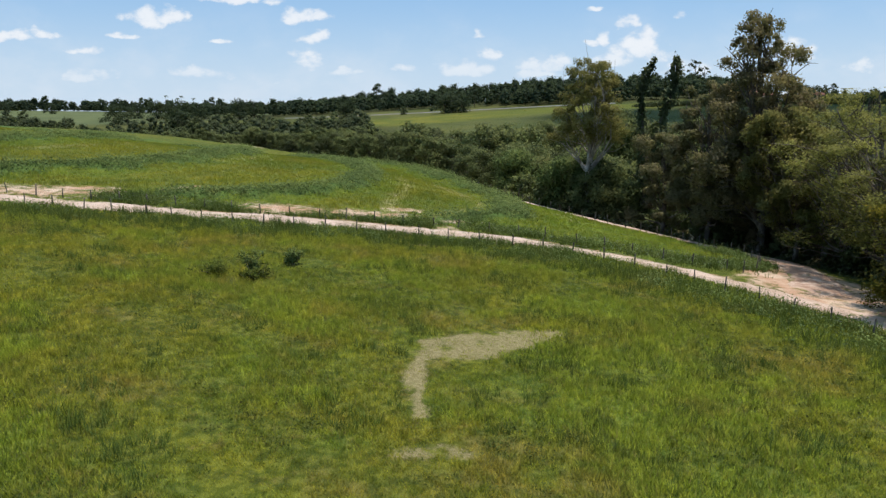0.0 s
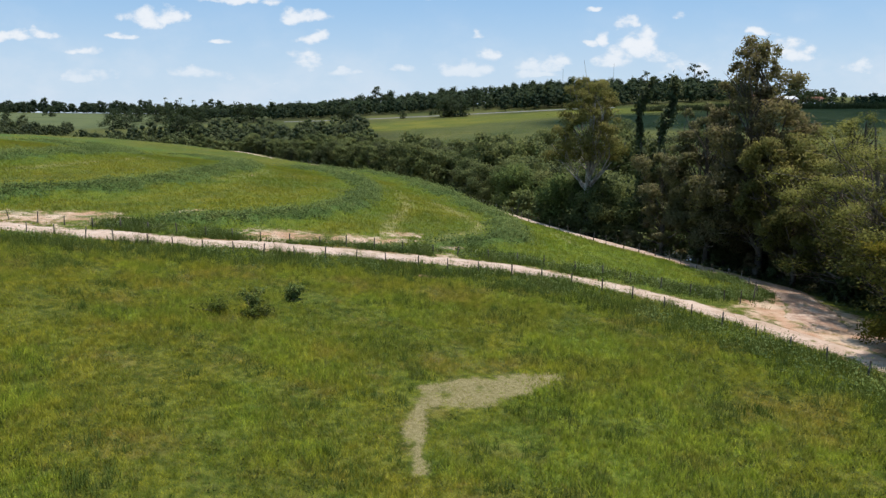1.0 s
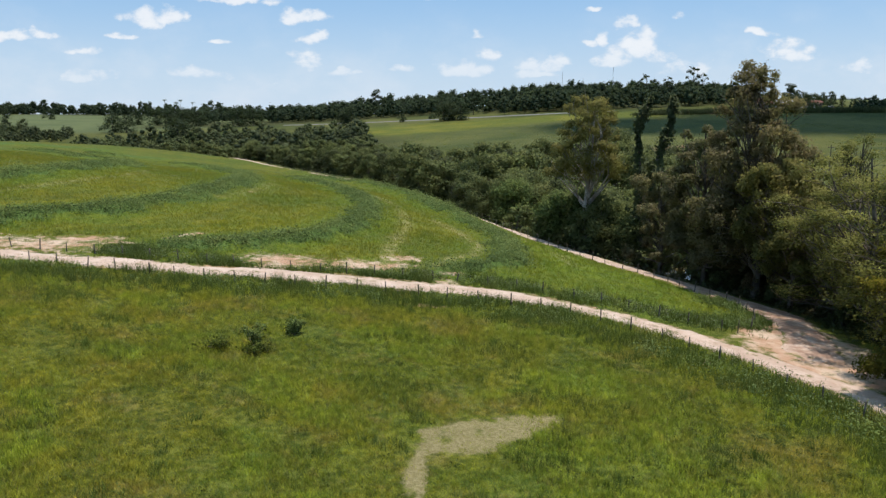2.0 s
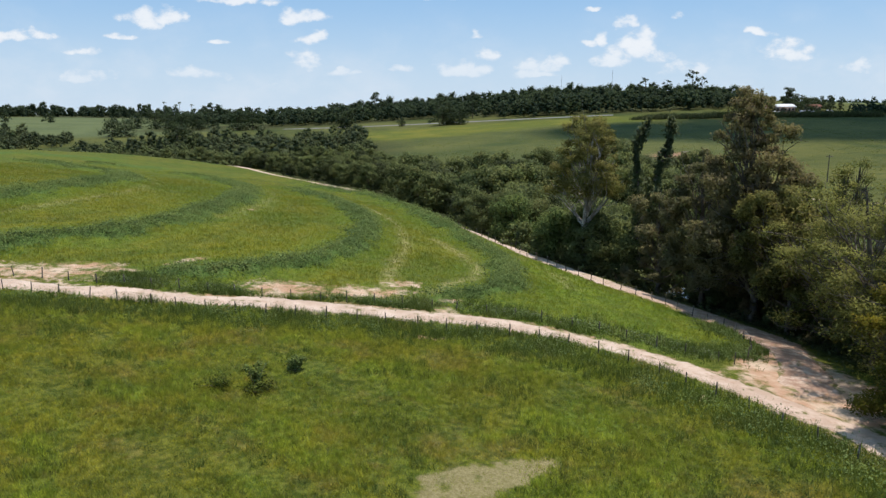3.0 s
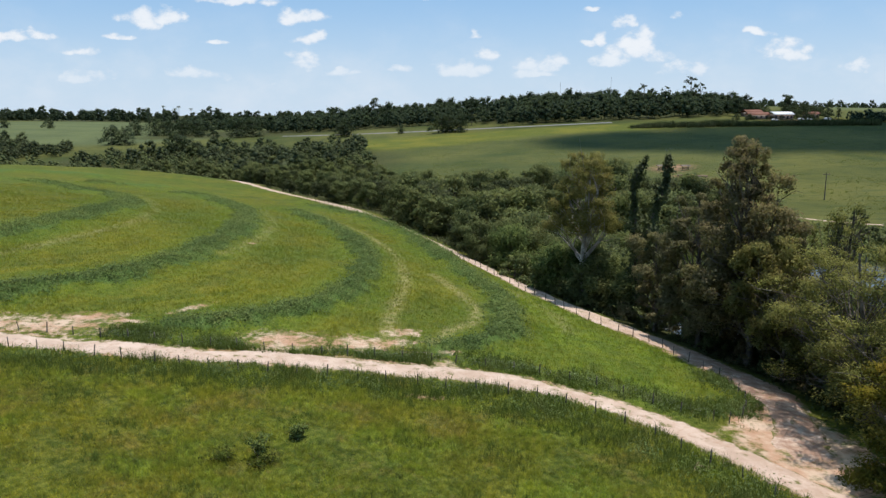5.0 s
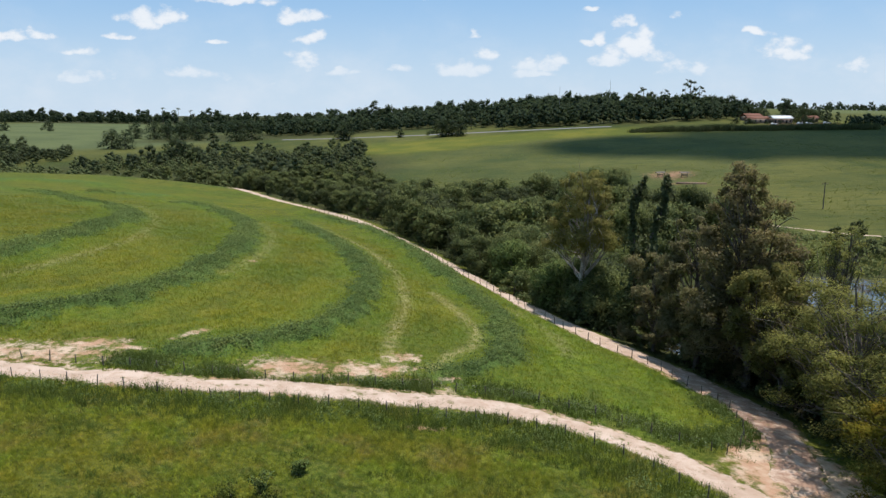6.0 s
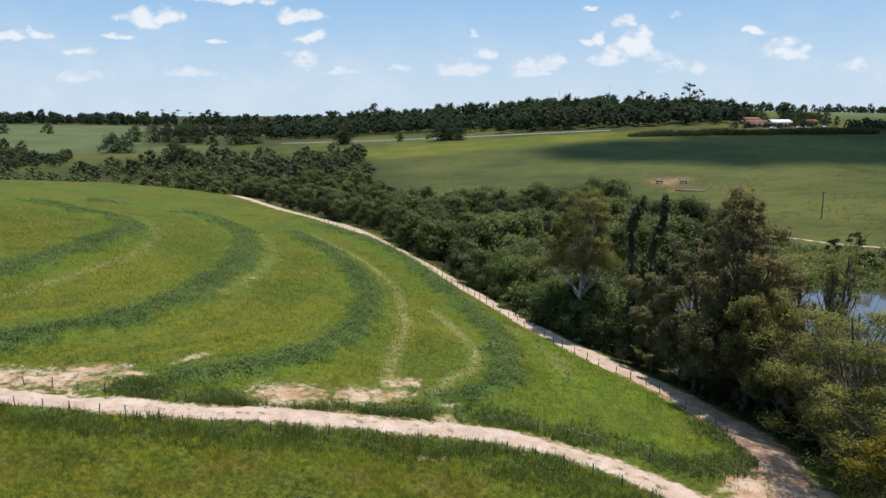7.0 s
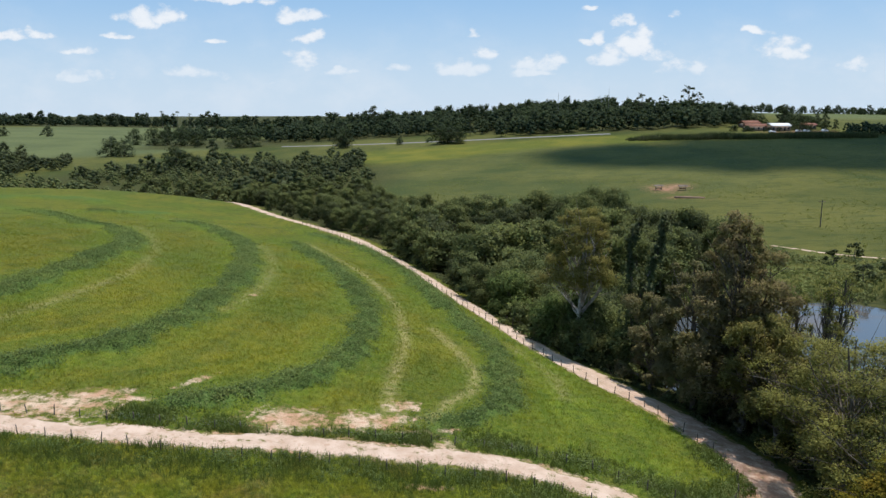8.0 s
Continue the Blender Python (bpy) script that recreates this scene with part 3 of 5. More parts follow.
def leaf_cards(at, size, rand, flat=0.35, droop=0.0):
    """Pointed, folded leaves (or sprays of leaves) at the places given: two triangles each."""
    n = len(at)
    up = rand.normal(size=(n, 3)) * (1 - flat) + np.array([0, 0, 1.0]) * flat * 1.6
    up /= np.linalg.norm(up, axis=1)[:, None]
    run = np.cross(up, rand.normal(size=(n, 3)))
    run /= np.linalg.norm(run, axis=1)[:, None] + 1e-9
    run[:, 2] -= droop
    wide = np.cross(up, run)
    s = (size * rand.uniform(0.6, 1.35, n))[:, None]
    v = np.stack([at - run * s * 0.6, at + wide * s * 0.36 + up * s * 0.1, at + run * s * 0.6, at - wide * s * 0.36 + up * s * 0.1], 1)
    return v.reshape(-1, 3), np.arange(n * 4).reshape(n, 4)


def lobes_to_leaves(lobes, count, size, rand, clumps=14, loose=0.30, flat=0.35, droop=0.0):
    """Leaves in clumps over the outside of each lobe (x, y, z, r, squash), with the way each corner faces out of its clump."""
    weight = np.array([l[3] ** 2 for l in lobes])
    weight = weight / weight.sum()
    spots, ways = [], []
    for (x, y, z, r, squash), part_of in zip(lobes, weight):
        n = max(8, int(count * part_of))
        c = rand.normal(size=(clumps, 3))
        c /= np.linalg.norm(c, axis=1)[:, None]
        c[:, 2] = np.where(c[:, 2] < -0.35, -c[:, 2], c[:, 2])
        c *= rand.uniform(0.55, 1.0, (clumps, 1)) * r
        pick = rand.integers(0, clumps, n)
        p = c[pick] + np.clip(rand.normal(size=(n, 3)), -1.5, 1.5) * r * loose * rand.uniform(0.6, 1.2, (clumps, 1))[pick]
        ways.append(p / r * 0.7 + (p - c[pick]) / (r * loose) * 0.42 + rand.normal(size=(n, 3)) * 0.30)
        p[:, 2] *= squash
        spots.append(p + np.array([x, y, z]))
    way = np.vstack(ways)
    way /= np.linalg.norm(way, axis=1)[:, None] + 1e-9
    return *leaf_cards(np.vstack(spots), size, rand, flat, droop), np.repeat(way, 4, 0)


def leaves_of(name, leaves, mat):
    """A mesh of leaves from their corners, faces and the way they face."""
    v, f, way = leaves
    return mesh_of(name, v, f, mat, facing=way)


def limb(a, b, r0, r1, rand, bend=0.12, n=5, sides=5):
    s = np.linspace(0, 1, n)[:, None]
    a, b = np.array(a, float), np.array(b, float)
    off = rand.normal(size=3) * np.linalg.norm(b - a) * bend
    return tube(a + (b - a) * s + off * np.sin(s * np.pi), r0 + (r1 - r0) * s[:, 0], sides)


def tree(name, label, category, group, height_m, spread, lobes_n, leaf_n, leaf, crown_from, leaf_mat, bark_mat, seed, at, clumps=14, loose=0.30, squash=0.85,
         lobe_r=0.36, droop=0.0, twigs=0, flat=0.35, lean=0.0, top_narrow=0.5, split=False):
    """A tree with its trunk, limbs and crown; returns the thing."""
    rand = np.random.default_rng(seed)
    top = np.array([rand.normal() * 0.3 + lean, rand.normal() * 0.3, height_m])
    r0 = 0.05 + height_m * 0.016
    line = np.array([(0, 0, -0.4), (rand.normal() * 0.15, rand.normal() * 0.15, height_m * 0.3), tuple(top * np.array([0.6, 0.6, 0.62])), tuple(top * 0.9)])
    wood = [tube(resample(line, height_m / 8), np.linspace(r0, r0 * 0.2, len(resample(line, height_m / 8))), 7)]
    lobes = []
    for i in range(lobes_n):
        f = ((i + 0.5) / lobes_n) ** (1.0 + 0.6 * max(0.0, top_narrow - 0.5) / 0.3)
        ang = i * 2.4 + rand.uniform(-0.5, 0.5)
        z = height_m * (crown_from + (1 - crown_from) * f * 0.92)
        out = spread * (1 - top_narrow * f ** 1.5) * rand.uniform(0.35, 1.0) * (0.55 if i == lobes_n - 1 else 1.0)
        r = spread * lobe_r * rand.uniform(0.75, 1.25) * (1.0 if top_narrow <= 0.5 else 1.2 - 0.62 * f)
        c = np.array([math.cos(ang) * out, math.sin(ang) * out, z - r * 0.3]) + top * np.array([f, f, 0])
        lobes.append((*c, r, squash))
        root = np.array([top[0] * f * 0.7, top[1] * f * 0.7, z * rand.uniform(0.45, 0.72)])
        wood.append(limb(root, c, r0 * (0.5 - 0.25 * f), 0.02, rand))
        for _ in range(twigs):
            e = c + rand.normal(size=3) * r * 0.8
            wood.append(limb(root + (c - root) * rand.uniform(0.3, 0.8), e, r0 * 0.14, 0.012, rand, n=4, sides=4))
    ob = thing(name, label, category, group, at=at)
    bole = put("trunk", mesh_of("trunk", *join(wood[:1] if split else wood), bark_mat, True), ob)
    if split:
        per = 1 + twigs
        for i in range(1, len(wood), per):
            put("branch", mesh_of("branch", *join(wood[i:i + per]), bark_mat, True), bole)
    put("crown", leaves_of("crown", lobes_to_leaves(lobes, leaf_n, leaf, rand, clumps, loose, flat, droop), leaf_mat), ob)
    return ob


def spot(x, y, sink=0.0):
    return (x, y, float(ground(np.array([x]), np.array([y]))[0]) - sink)


def stand(ob, x, y, size=1.0, turn=0.0, tall=1.0, sink=0.1):
    """A copy of a plant at a place of the plan."""
    return copy_thing(ob, Matrix.LocRotScale(Vector(spot(x, y, sink)), Euler((0, 0, turn)), Vector((size, size, size * tall))))

# ---- ground, one sheet to the horizon ----


def axis(lo, hi, step, far_lo, far_hi, grow=1.045):
    mid = list(np.arange(lo, hi + step / 2, step))
    d, a = step, mid[-1]
    while a < far_hi:
        d *= grow
        a += d
        mid.append(a)
    d, a = step, mid[0]
    left = []
    while a > far_lo:
        d *= grow
        a -= d
        left.append(a)
    return np.array(left[::-1] + mid)


gx, gy = axis(-62, 42, 0.5, -4500, 4500), axis(14, 134, 0.5, -1500, 4800)
X, Y = np.meshgrid(gx, gy)
xf, yf = X.ravel(), Y.ravel()
POND_Z = -6.3


def in_pond(x, y):
    """Minus inside the pond, about in metres."""
    a = np.hypot((x - 66) / 30, (y - 116) / 23) - 1
    b = np.hypot((x - 58) / 14, (y - 92) / 20) - 1
    return np.minimum(a * 22, b * 14) + 1.2 * wave(x, y, 6.0, 3.0)


def bottomed(x, y):
    """The ground with the pond's bed sunk into it."""
    z = ground(x, y)
    d = in_pond(x, y)
    flat = np.where(d < 12, POND_Z + 0.25 + np.clip(d, -6, 12) * 0.12, z)
    return np.where(d < 12, flat + (z - flat) * ease(d, 2.0, 12.0), z)


zf = bottomed(xf, yf)
nx, ny = len(gx), len(gy)
ii, jj = np.meshgrid(np.arange(ny - 1), np.arange(nx - 1), indexing="ij")
quads = np.stack([ii * nx + jj, ii * nx + jj + 1, (ii + 1) * nx + jj + 1, (ii + 1) * nx + jj], -1).reshape(-1, 4)
sand = np.zeros(len(xf))
for sx, sy, a, b, turn in SPOTS:
    c, s = math.cos(turn), math.sin(turn)
    dx, dy = xf - sx, yf - sy
    r = np.hypot((dx * c + dy * s) / a, (-dx * s + dy * c) / b)
    sand = np.maximum(sand, np.clip(1.05 - 0.62 * r, 0, 1))
sand = np.maximum(sand, 0.75 * ease(on_road(xf, yf), 0.9, -0.3))
junction = np.hypot((xf - 27.3) / 4.5, (yf - 52.5) / 9.0)
sand = np.maximum(sand, ease(junction, 1.25, 0.8))
dry = np.zeros(len(xf))
for n, line in enumerate(PALE_LINES):
    d, _ = to_line(xf, yf, line)
    dry = np.maximum(dry, np.exp(-(d / (1.1 if n not in (1, 3) else 0.75)) ** 2) * (0.8 if n in (1, 3) else 0.42))
worn = worn_at(xf, yf) * 0.9
east = beyond(xf, yf)
litter = ease(east, 3.0, 6.0) * ease(east, 60, 45) * ease(yf, 330, 250) * ease(yf, -30, 10)
woods = ease(np.hypot((xf - 125) / 105, (yf - 570) / 75), 1.05, 0.9)
woods = np.maximum(woods, ease(np.hypot((xf + 110) / 100, (yf - 350) / 90), 1.05, 0.8) * 0.8)
woods = np.maximum(woods, ease(np.abs(yf - 612 - 0.12 * xf), 60, 35) * ease(xf, -240, -200) * ease(xf, 70, 40))
woods = np.maximum(woods, ease(yf, 1040, 1060) * ease(xf, 0, -40))
litter = np.maximum(litter, woods)
litter = np.maximum(litter, ease(in_pond(xf, yf), 7.0, 2.0))
pasture = np.maximum(ease(east, 22, 40), ease(yf, 240, 300))
crop = np.zeros(len(xf))
crop = np.maximum(crop, ease(np.hypot((xf + 330) / 250, (yf - 800) / 350), 1.05, 0.95))
crop = np.maximum(crop, ease(np.hypot((xf - 45) / 95, (yf - 340) / 95), 1.1, 0.9) * 0.15)
crop = np.maximum(crop, 0.85 * ease(xf, 260, 300) * ease(yf, 560, 600))
yard = ease(np.hypot((xf - 222) / 22, (yf - 464) / 7), 1.2, 0.9)
sand = np.maximum(sand, yard * 0.75)
yellow = ease(np.abs(yf - 440 - 0.10 * xf + 14 * wave(xf, yf, 60.0)), 34, 22) * ease(xf, -90, -40) * ease(xf, 150, 100)
yellow = np.maximum(yellow, 0.6 * ease(np.hypot((xf - 254) / 10, (yf - 470) / 12), 1.1, 0.9))
ground_me = mesh_of("ground", np.stack([xf, yf, zf], -1), quads, GROUND, True,
                    {"sand": sand, "bank": bank_of(xf, yf), "dry": dry, "worn": worn, "lush": lush_at(xf, yf), "ripe": ripe_at(xf, yf), "field": ease(yf - np.interp(xf, ROAD_MID[:, 0], ROAD_MID[:, 1]), 1.0, 6.0), "litter": litter, "pasture": pasture, "crop": crop, "yellow": yellow})
tagged(put("ground", ground_me), "rolling green pasture and terraced field with bare sandy spots", "ground", kind="structure")

# ---- sandy roads ----


def road(name, label, line, half, mat, lift=0.07, ragged=0.5, seed=1.0, across=13, wider=0.0):
    """A road laid on the ground: its ragged verges dip under the turf."""
    d = np.gradient(line, axis=0)
    d /= np.linalg.norm(d, axis=1)[:, None]
    side = np.stack([d[:, 1], -d[:, 0]], -1)
    s = np.linspace(-1, 1, across)
    n = np.arange(len(line)) * 0.7
    left, right = half + ragged * wave(n, n * 0.3, 4.0, seed) + ragged * 0.7 * wave(n, n, 0.8, seed), half + ragged * wave(n, -n, 3.3, seed + 4) + ragged * 0.7 * wave(n, n, 0.7, seed + 2)
    right = right + wider
    reach = np.where(s[None] < 0, left[:, None], right[:, None]) * s[None]
    p = line[:, None] + side[:, None] * reach[..., None]
    rut = -0.035 * np.exp(-((np.abs(s) - 0.42) / 0.14) ** 2)
    start = ease(n, 0.0, 7.0) if name == "track" else np.ones(len(line))
    z = ground(p[..., 0], p[..., 1]) + lift * (1 - np.abs(s) ** 4 * 2.2)[None] * start[:, None] - 0.06 * (1 - start[:, None]) + rut[None]
    v = np.concatenate([p, z[..., None]], -1).reshape(-1, 3)
    m, c = len(line), across
    i, j = np.meshgrid(np.arange(m - 1), np.arange(c - 1), indexing="ij")
    q = np.stack([i * c + j, i * c + j + 1, (i + 1) * c + j + 1, (i + 1) * c + j], -1).reshape(-1, 4)[:, ::-1]
    # litter under the trees, strengthened to redden the colour of the shaded sand
    fall = ease(line[:, 1], 44, 52) * ease(line[:, 1], 92, 70) * 0.8 if name == "track" else 0.2 * ease(line[:, 0], 16, 24)
    weedy = np.tile(np.exp(-(s / 0.16) ** 2) * 0.22 + ease(np.abs(s), 0.50, 0.92) * 0.9, m)
    return tagged(put(name, mesh_of(name, v, q, mat, True, {"litter_shade": np.repeat(fall, c), "weedy": weedy})), label, "road", kind="structure")


road("road", "pale sandy farm road with faint wheel ruts", ROAD_MID, 1.85, SAND, 0.09, 0.75, 1.0)
road("track", "pale sandy track along the forest edge", TRACK_ROAD, 2.4, SAND, 0.13, 0.5, 6.0, 15, 1.6 * broad(TRACK_ROAD[:, 1]))
HIGHWAY = resample([(-112, 541), (-80, 530), (0, 505), (60, 492), (110, 486)], 6.0)
road("highway", "distant grey asphalt road across the valley", HIGHWAY, 3.2, ASPHALT, 0.25, 0.0, 2.0, 5)
FARM_PATH = resample([(80, 184), (86, 177), (92, 170), (102, 163), (116, 156), (140, 148)], 2.0)
road("farm_path", "narrow sandy path behind the pond", FARM_PATH, 0.6, SAND, 0.03, 0.5, 3.0, 7)

# ---- pond ----
t = np.linspace(0, 2 * np.pi, 96, endpoint=False)
ring = np.stack([68 + 46 * np.cos(t), 108 + 44 * np.sin(t), np.full(96, POND_Z)], -1)
tagged(put("water", mesh_of("water", np.vstack([ring, [(68, 108, POND_Z)]]), np.stack([np.arange(96), (np.arange(96) + 1) % 96, np.full(96, 96)], -1), WATER)),
       "still grey-blue pond with brown shallows", "pond", kind="structure")

# ---- grass and weeds ----


def blades(x, y, tall, wide, per, rand, splay=0.5):
    """Tufts of pointed, leaning grass blades standing on the ground."""
    n = len(x) * per
    bx, by = np.repeat(x, per) + rand.normal(size=n) * 0.11, np.repeat(y, per) + rand.normal(size=n) * 0.11
    bz = bottomed(bx, by) - 0.03
    h = np.repeat(tall, per) * rand.uniform(0.5, 1.25, n)
    ang, out = rand.uniform(0, 2 * np.pi, n), rand.uniform(0.05, splay, n) * h
    turn = rand.uniform(0, 2 * np.pi, n)
    base = np.stack([bx, by, bz], -1)
    side = np.stack([np.cos(turn), np.sin(turn), np.zeros(n)], -1) * (wide * rand.uniform(0.6, 1.4, n))[:, None]
    tip = base + np.stack([np.cos(ang) * out, np.sin(ang) * out, h], -1)
    return np.stack([base - side, base + side, tip], 1).reshape(-1, 3), np.arange(n * 3).reshape(n, 3)


def grass_of(name, tufts, per, mat):
    """A mesh of blades that know how lush and how ripe their place is."""
    v, f = tufts
    lush, ripe = lush_at(v[::3 * per, 0], v[::3 * per, 1]), ripe_at(v[::3 * per, 0], v[::3 * per, 1])
    return mesh_of(name, v, f, mat, floats={"lush": np.repeat(lush, 3 * per), "ripe": np.repeat(ripe, 3 * per), "field": ease(v[:, 1] - np.interp(v[:, 0], ROAD_MID[:, 0], ROAD_MID[:, 1]), 1.0, 6.0)})


def scatter(n, x0, x1, y0, y1, rand):
    return rand.uniform(x0, x1, n), rand.uniform(y0, y1, n)


def spotted(x, y):
    out = np.zeros(np.shape(x))
    for sx, sy, a, b, turn in SPOTS:
        c, s = math.cos(turn), math.sin(turn)
        out = np.maximum(out, ease(np.hypot(((x - sx) * c + (y - sy) * s) / a, (-(x - sx) * s + (y - sy) * c) / b), 1.25, 0.8))
    return out


rand = np.random.default_rng(11)
x, y = scatter(118000, -44, 34, 15, 62, rand)
keep = (np.abs(x) < 0.64 * y + 3) & (on_road(x, y) > 0.15) & (y < np.interp(x, ROAD_MID[:, 0], ROAD_MID[:, 1])) & (rand.uniform(size=len(x)) > worn_at(x, y) * 0.86) & (rand.uniform(size=len(x)) > spotted(x, y) * 0.9)
keep &= rand.uniform(size=len(x)) < np.clip(0.45 + 0.6 * (wave(x, y, 1.7, 4.0) + 0.4) + 12 / y, 0.25, 1)
short = ease(np.hypot((x + 0.5) / 6.0, (y - 29) / 8.5), 1.2, 0.6)
x, y, short = x[keep], y[keep], short[keep]
tall = 0.26 + 0.13 * wave(x, y, 4.5, 8.0) + 0.12 * wave(x, y, 1.4, 3.0) - 0.16 * worn_at(x, y)
tall = tall * (1 - 0.3 * short)
tagged(put("meadow_grass", grass_of("meadow_grass", blades(x, y, np.clip(tall * 0.88 + 0.12 * lush_at(x, y), 0.10, 0.6), 0.017, 9, rand, 0.85), 9, GRASS)), "tall uneven green and straw-tipped meadow grass", "grass", kind="stuff")

x, y = scatter(190000, -100, 30, 60, 210, rand)
keep = (on_road(x, y) > 0.3) & (y > np.interp(x, ROAD_MID[:, 0], ROAD_MID[:, 1])) & (beyond(x, y) < -2.2) & (np.abs(x) < 0.64 * y + 3) & (rand.uniform(size=len(x)) > spotted(x, y)) & (bank_of(x, y) < 0.6)
keep &= rand.uniform(size=len(x)) < np.clip(1.35 - y / 150, 0.12, 1)
x, y = x[keep], y[keep]
tagged(put("field_grass", grass_of("field_grass", blades(x, y, np.clip(0.24 + 0.10 * wave(x, y, 5.0, 2.0), 0.10, 0.5), 0.028, 5, rand), 5, GRASS)), "bright yellow-green field grass between the banks", "grass", kind="stuff")


def weed_clumps(x, y, tall, leaf, per, rand):
    """Low broad-leaved plants: leaves heaped over each place."""
    n = len(x) * per
    p = rand.normal(size=(n, 3)) * np.array([0.42, 0.42, 0.0]) * np.repeat(tall, per)[:, None]
    p[:, 2] = np.abs(rand.normal(size=n)) * np.repeat(tall, per) * 0.5 * np.exp(-np.hypot(p[:, 0], p[:, 1]) / np.repeat(tall, per)) + 0.05
    way = p / np.repeat(tall, per)[:, None] * np.array([1.5, 1.5, 1.0]) + rand.normal(size=(n, 3)) * 0.2 + np.array([0, 0, 0.35])
    way /= np.linalg.norm(way, axis=1)[:, None] + 1e-9
    p[:, 0] += np.repeat(x, per)
    p[:, 1] += np.repeat(y, per)
    p[:, 2] += bottomed(p[:, 0], p[:, 1])
    return *leaf_cards(p, leaf, rand, 0.45), np.repeat(way, 4, 0)


x, y = scatter(160000, -112, 12, 62, 205, rand)
keep = rand.uniform(size=len(x)) < bank_of(x, y) ** 1.3 * np.clip(1.0 - y / 230, 0.3, 0.75)
x, y = x[keep], y[keep]
tagged(put("bank_weeds", leaves_of("bank_weeds", weed_clumps(x, y, 0.82 + 0.45 * wave(x, y, 1.9) + 0.30 * wave(x, y, 0.8, 3.0), 0.16, 15, rand), WEED)), "dense dark green weeds on the contour banks", "weeds", kind="stuff")

x, y = scatter(60000, -60, 30, 25, 62, rand)
edge = to_line(x, y, WILD_EDGE)[0]
keep = (on_road(x, y) > 0.0) & (y < np.interp(x, ROAD_MID[:, 0], ROAD_MID[:, 1])) & (rand.uniform(size=len(x)) < np.exp(-(edge / 2.4) ** 2) * (0.6 + 0.6 * wave(x, y, 2.1, 3.0)))
x, y = x[keep], y[keep]
tagged(put("verge_grass", grass_of("verge_grass", blades(x, y, np.clip(0.62 + 0.28 * wave(x, y, 1.8, 2.0), 0.25, 1.0), 0.020, 10, rand, 0.6), 10, TUSSOCK)), "rank tall grass under the near fence", "grass", kind="stuff")
x, y = scatter(15000, -60, 30, 25, 62, rand)
edge = to_line(x, y, WILD_EDGE)[0]
keep = (on_road(x, y) > 0.1) & (y < np.interp(x, ROAD_MID[:, 0], ROAD_MID[:, 1])) & (rand.uniform(size=len(x)) < np.exp(-(edge / 2.0) ** 2) * (0.50 + 0.7 * wave(x, y, 2.5, 1.0)))
x, y = x[keep], y[keep]
tagged(put("verge_weeds", leaves_of("verge_weeds", weed_clumps(x, y, 0.85 + 0.35 * wave(x, y, 2.0) + 0.35 * ease(x, 10, 20), 0.12, 22, rand), WEED)), "dark leafy weeds growing under the near fence", "weeds", kind="stuff")
x, y = scatter(40000, -32, 30, 54, 72, rand)
edge = to_line(x, y, FIELD_EDGE)[0]
keep = (on_road(x, y) > 0.0) & (rand.uniform(size=len(x)) < np.exp(-(edge / 1.5) ** 2) * (0.6 + 0.6 * wave(x, y, 2.5, 6.0))) & (rand.uniform(size=len(x)) > spotted(x, y))
x, y = x[keep], y[keep]
tagged(put("roadside_grass", grass_of("roadside_grass", blades(x, y, np.clip(0.55 + 0.25 * wave(x, y, 1.8, 2.0), 0.25, 0.9), 0.020, 10, rand, 0.6), 10, TUSSOCK)), "rank tall grass along the far side of the road", "grass", kind="stuff")
x, y = scatter(13000, -32, 30, 54, 72, rand)
edge = to_line(x, y, FIELD_EDGE)[0]
keep = (on_road(x, y) > 0.1) & (rand.uniform(size=len(x)) < np.exp(-(edge / (1.1 + 0.4 * ease(x, 4, 14))) ** 2) * (0.6 + 0.6 * wave(x, y, 2.5, 6.0))) & (rand.uniform(size=len(x)) > spotted(x, y))
x, y = x[keep], y[keep]
tagged(put("roadside_weeds", leaves_of("roadside_weeds", weed_clumps(x, y, 0.7 + 0.25 * wave(x, y, 2.0), 0.13, 20, rand), WEED)), "dark green weeds along the far side of the road", "weeds", kind="stuff")
# taller, darker tussocks in patches through the near meadow
x, y = scatter(30000, -40, 30, 17, 58, rand)
p = ease(wave(x, y, 2.6, 5.5) + 0.6 * wave(x, y, 0.9, 2.2), 0.25, 0.9) + 0.5 * ease(np.hypot((x - 8) / 7, (y - 30) / 9), 1.1, 0.5) * ease(wave(x, y, 1.3, 7.0), -0.3, 0.5) + 0.6 * ease(to_line(x, y, WILD_EDGE)[0], 4.5, 1.0)
keep = (np.abs(x) < 0.64 * y + 3) & (rand.uniform(size=len(x)) < p * 0.75) & (on_road(x, y) > 0.4) & (worn_at(x, y) < 0.2) & (y < np.interp(x, ROAD_MID[:, 0], ROAD_MID[:, 1]))
x, y = x[keep], y[keep]
tagged(put("tussocks", mesh_of("tussocks", *blades(x, y, np.clip(0.48 + 0.15 * wave(x, y, 2.0, 1.0), 0.3, 0.75), 0.018, 9, rand, 0.7), TUSSOCK)), "taller dark green tussocks in the near meadow", "grass", kind="stuff")
# taller weeds in loose groups through the near meadow, thickest towards the road bend
x, y = scatter(9000, -40, 30, 18, 57, rand)
p = 0.10 + 0.9 * ease(wave(x, y, 3.4, 9.0) + 0.3 * wave(x, y, 1.1, 2.0), 0.30, 0.75) + 0.5 * ease(np.hypot(x - 19, (y - 36) * 0.8), 11, 4)
keep = (np.abs(x) < 0.64 * y + 3) & (rand.uniform(size=len(x)) < p * 0.4) & (on_road(x, y) > 0.4) & (worn_at(x, y) < 0.3) & (y < np.interp(x, ROAD_MID[:, 0], ROAD_MID[:, 1]))
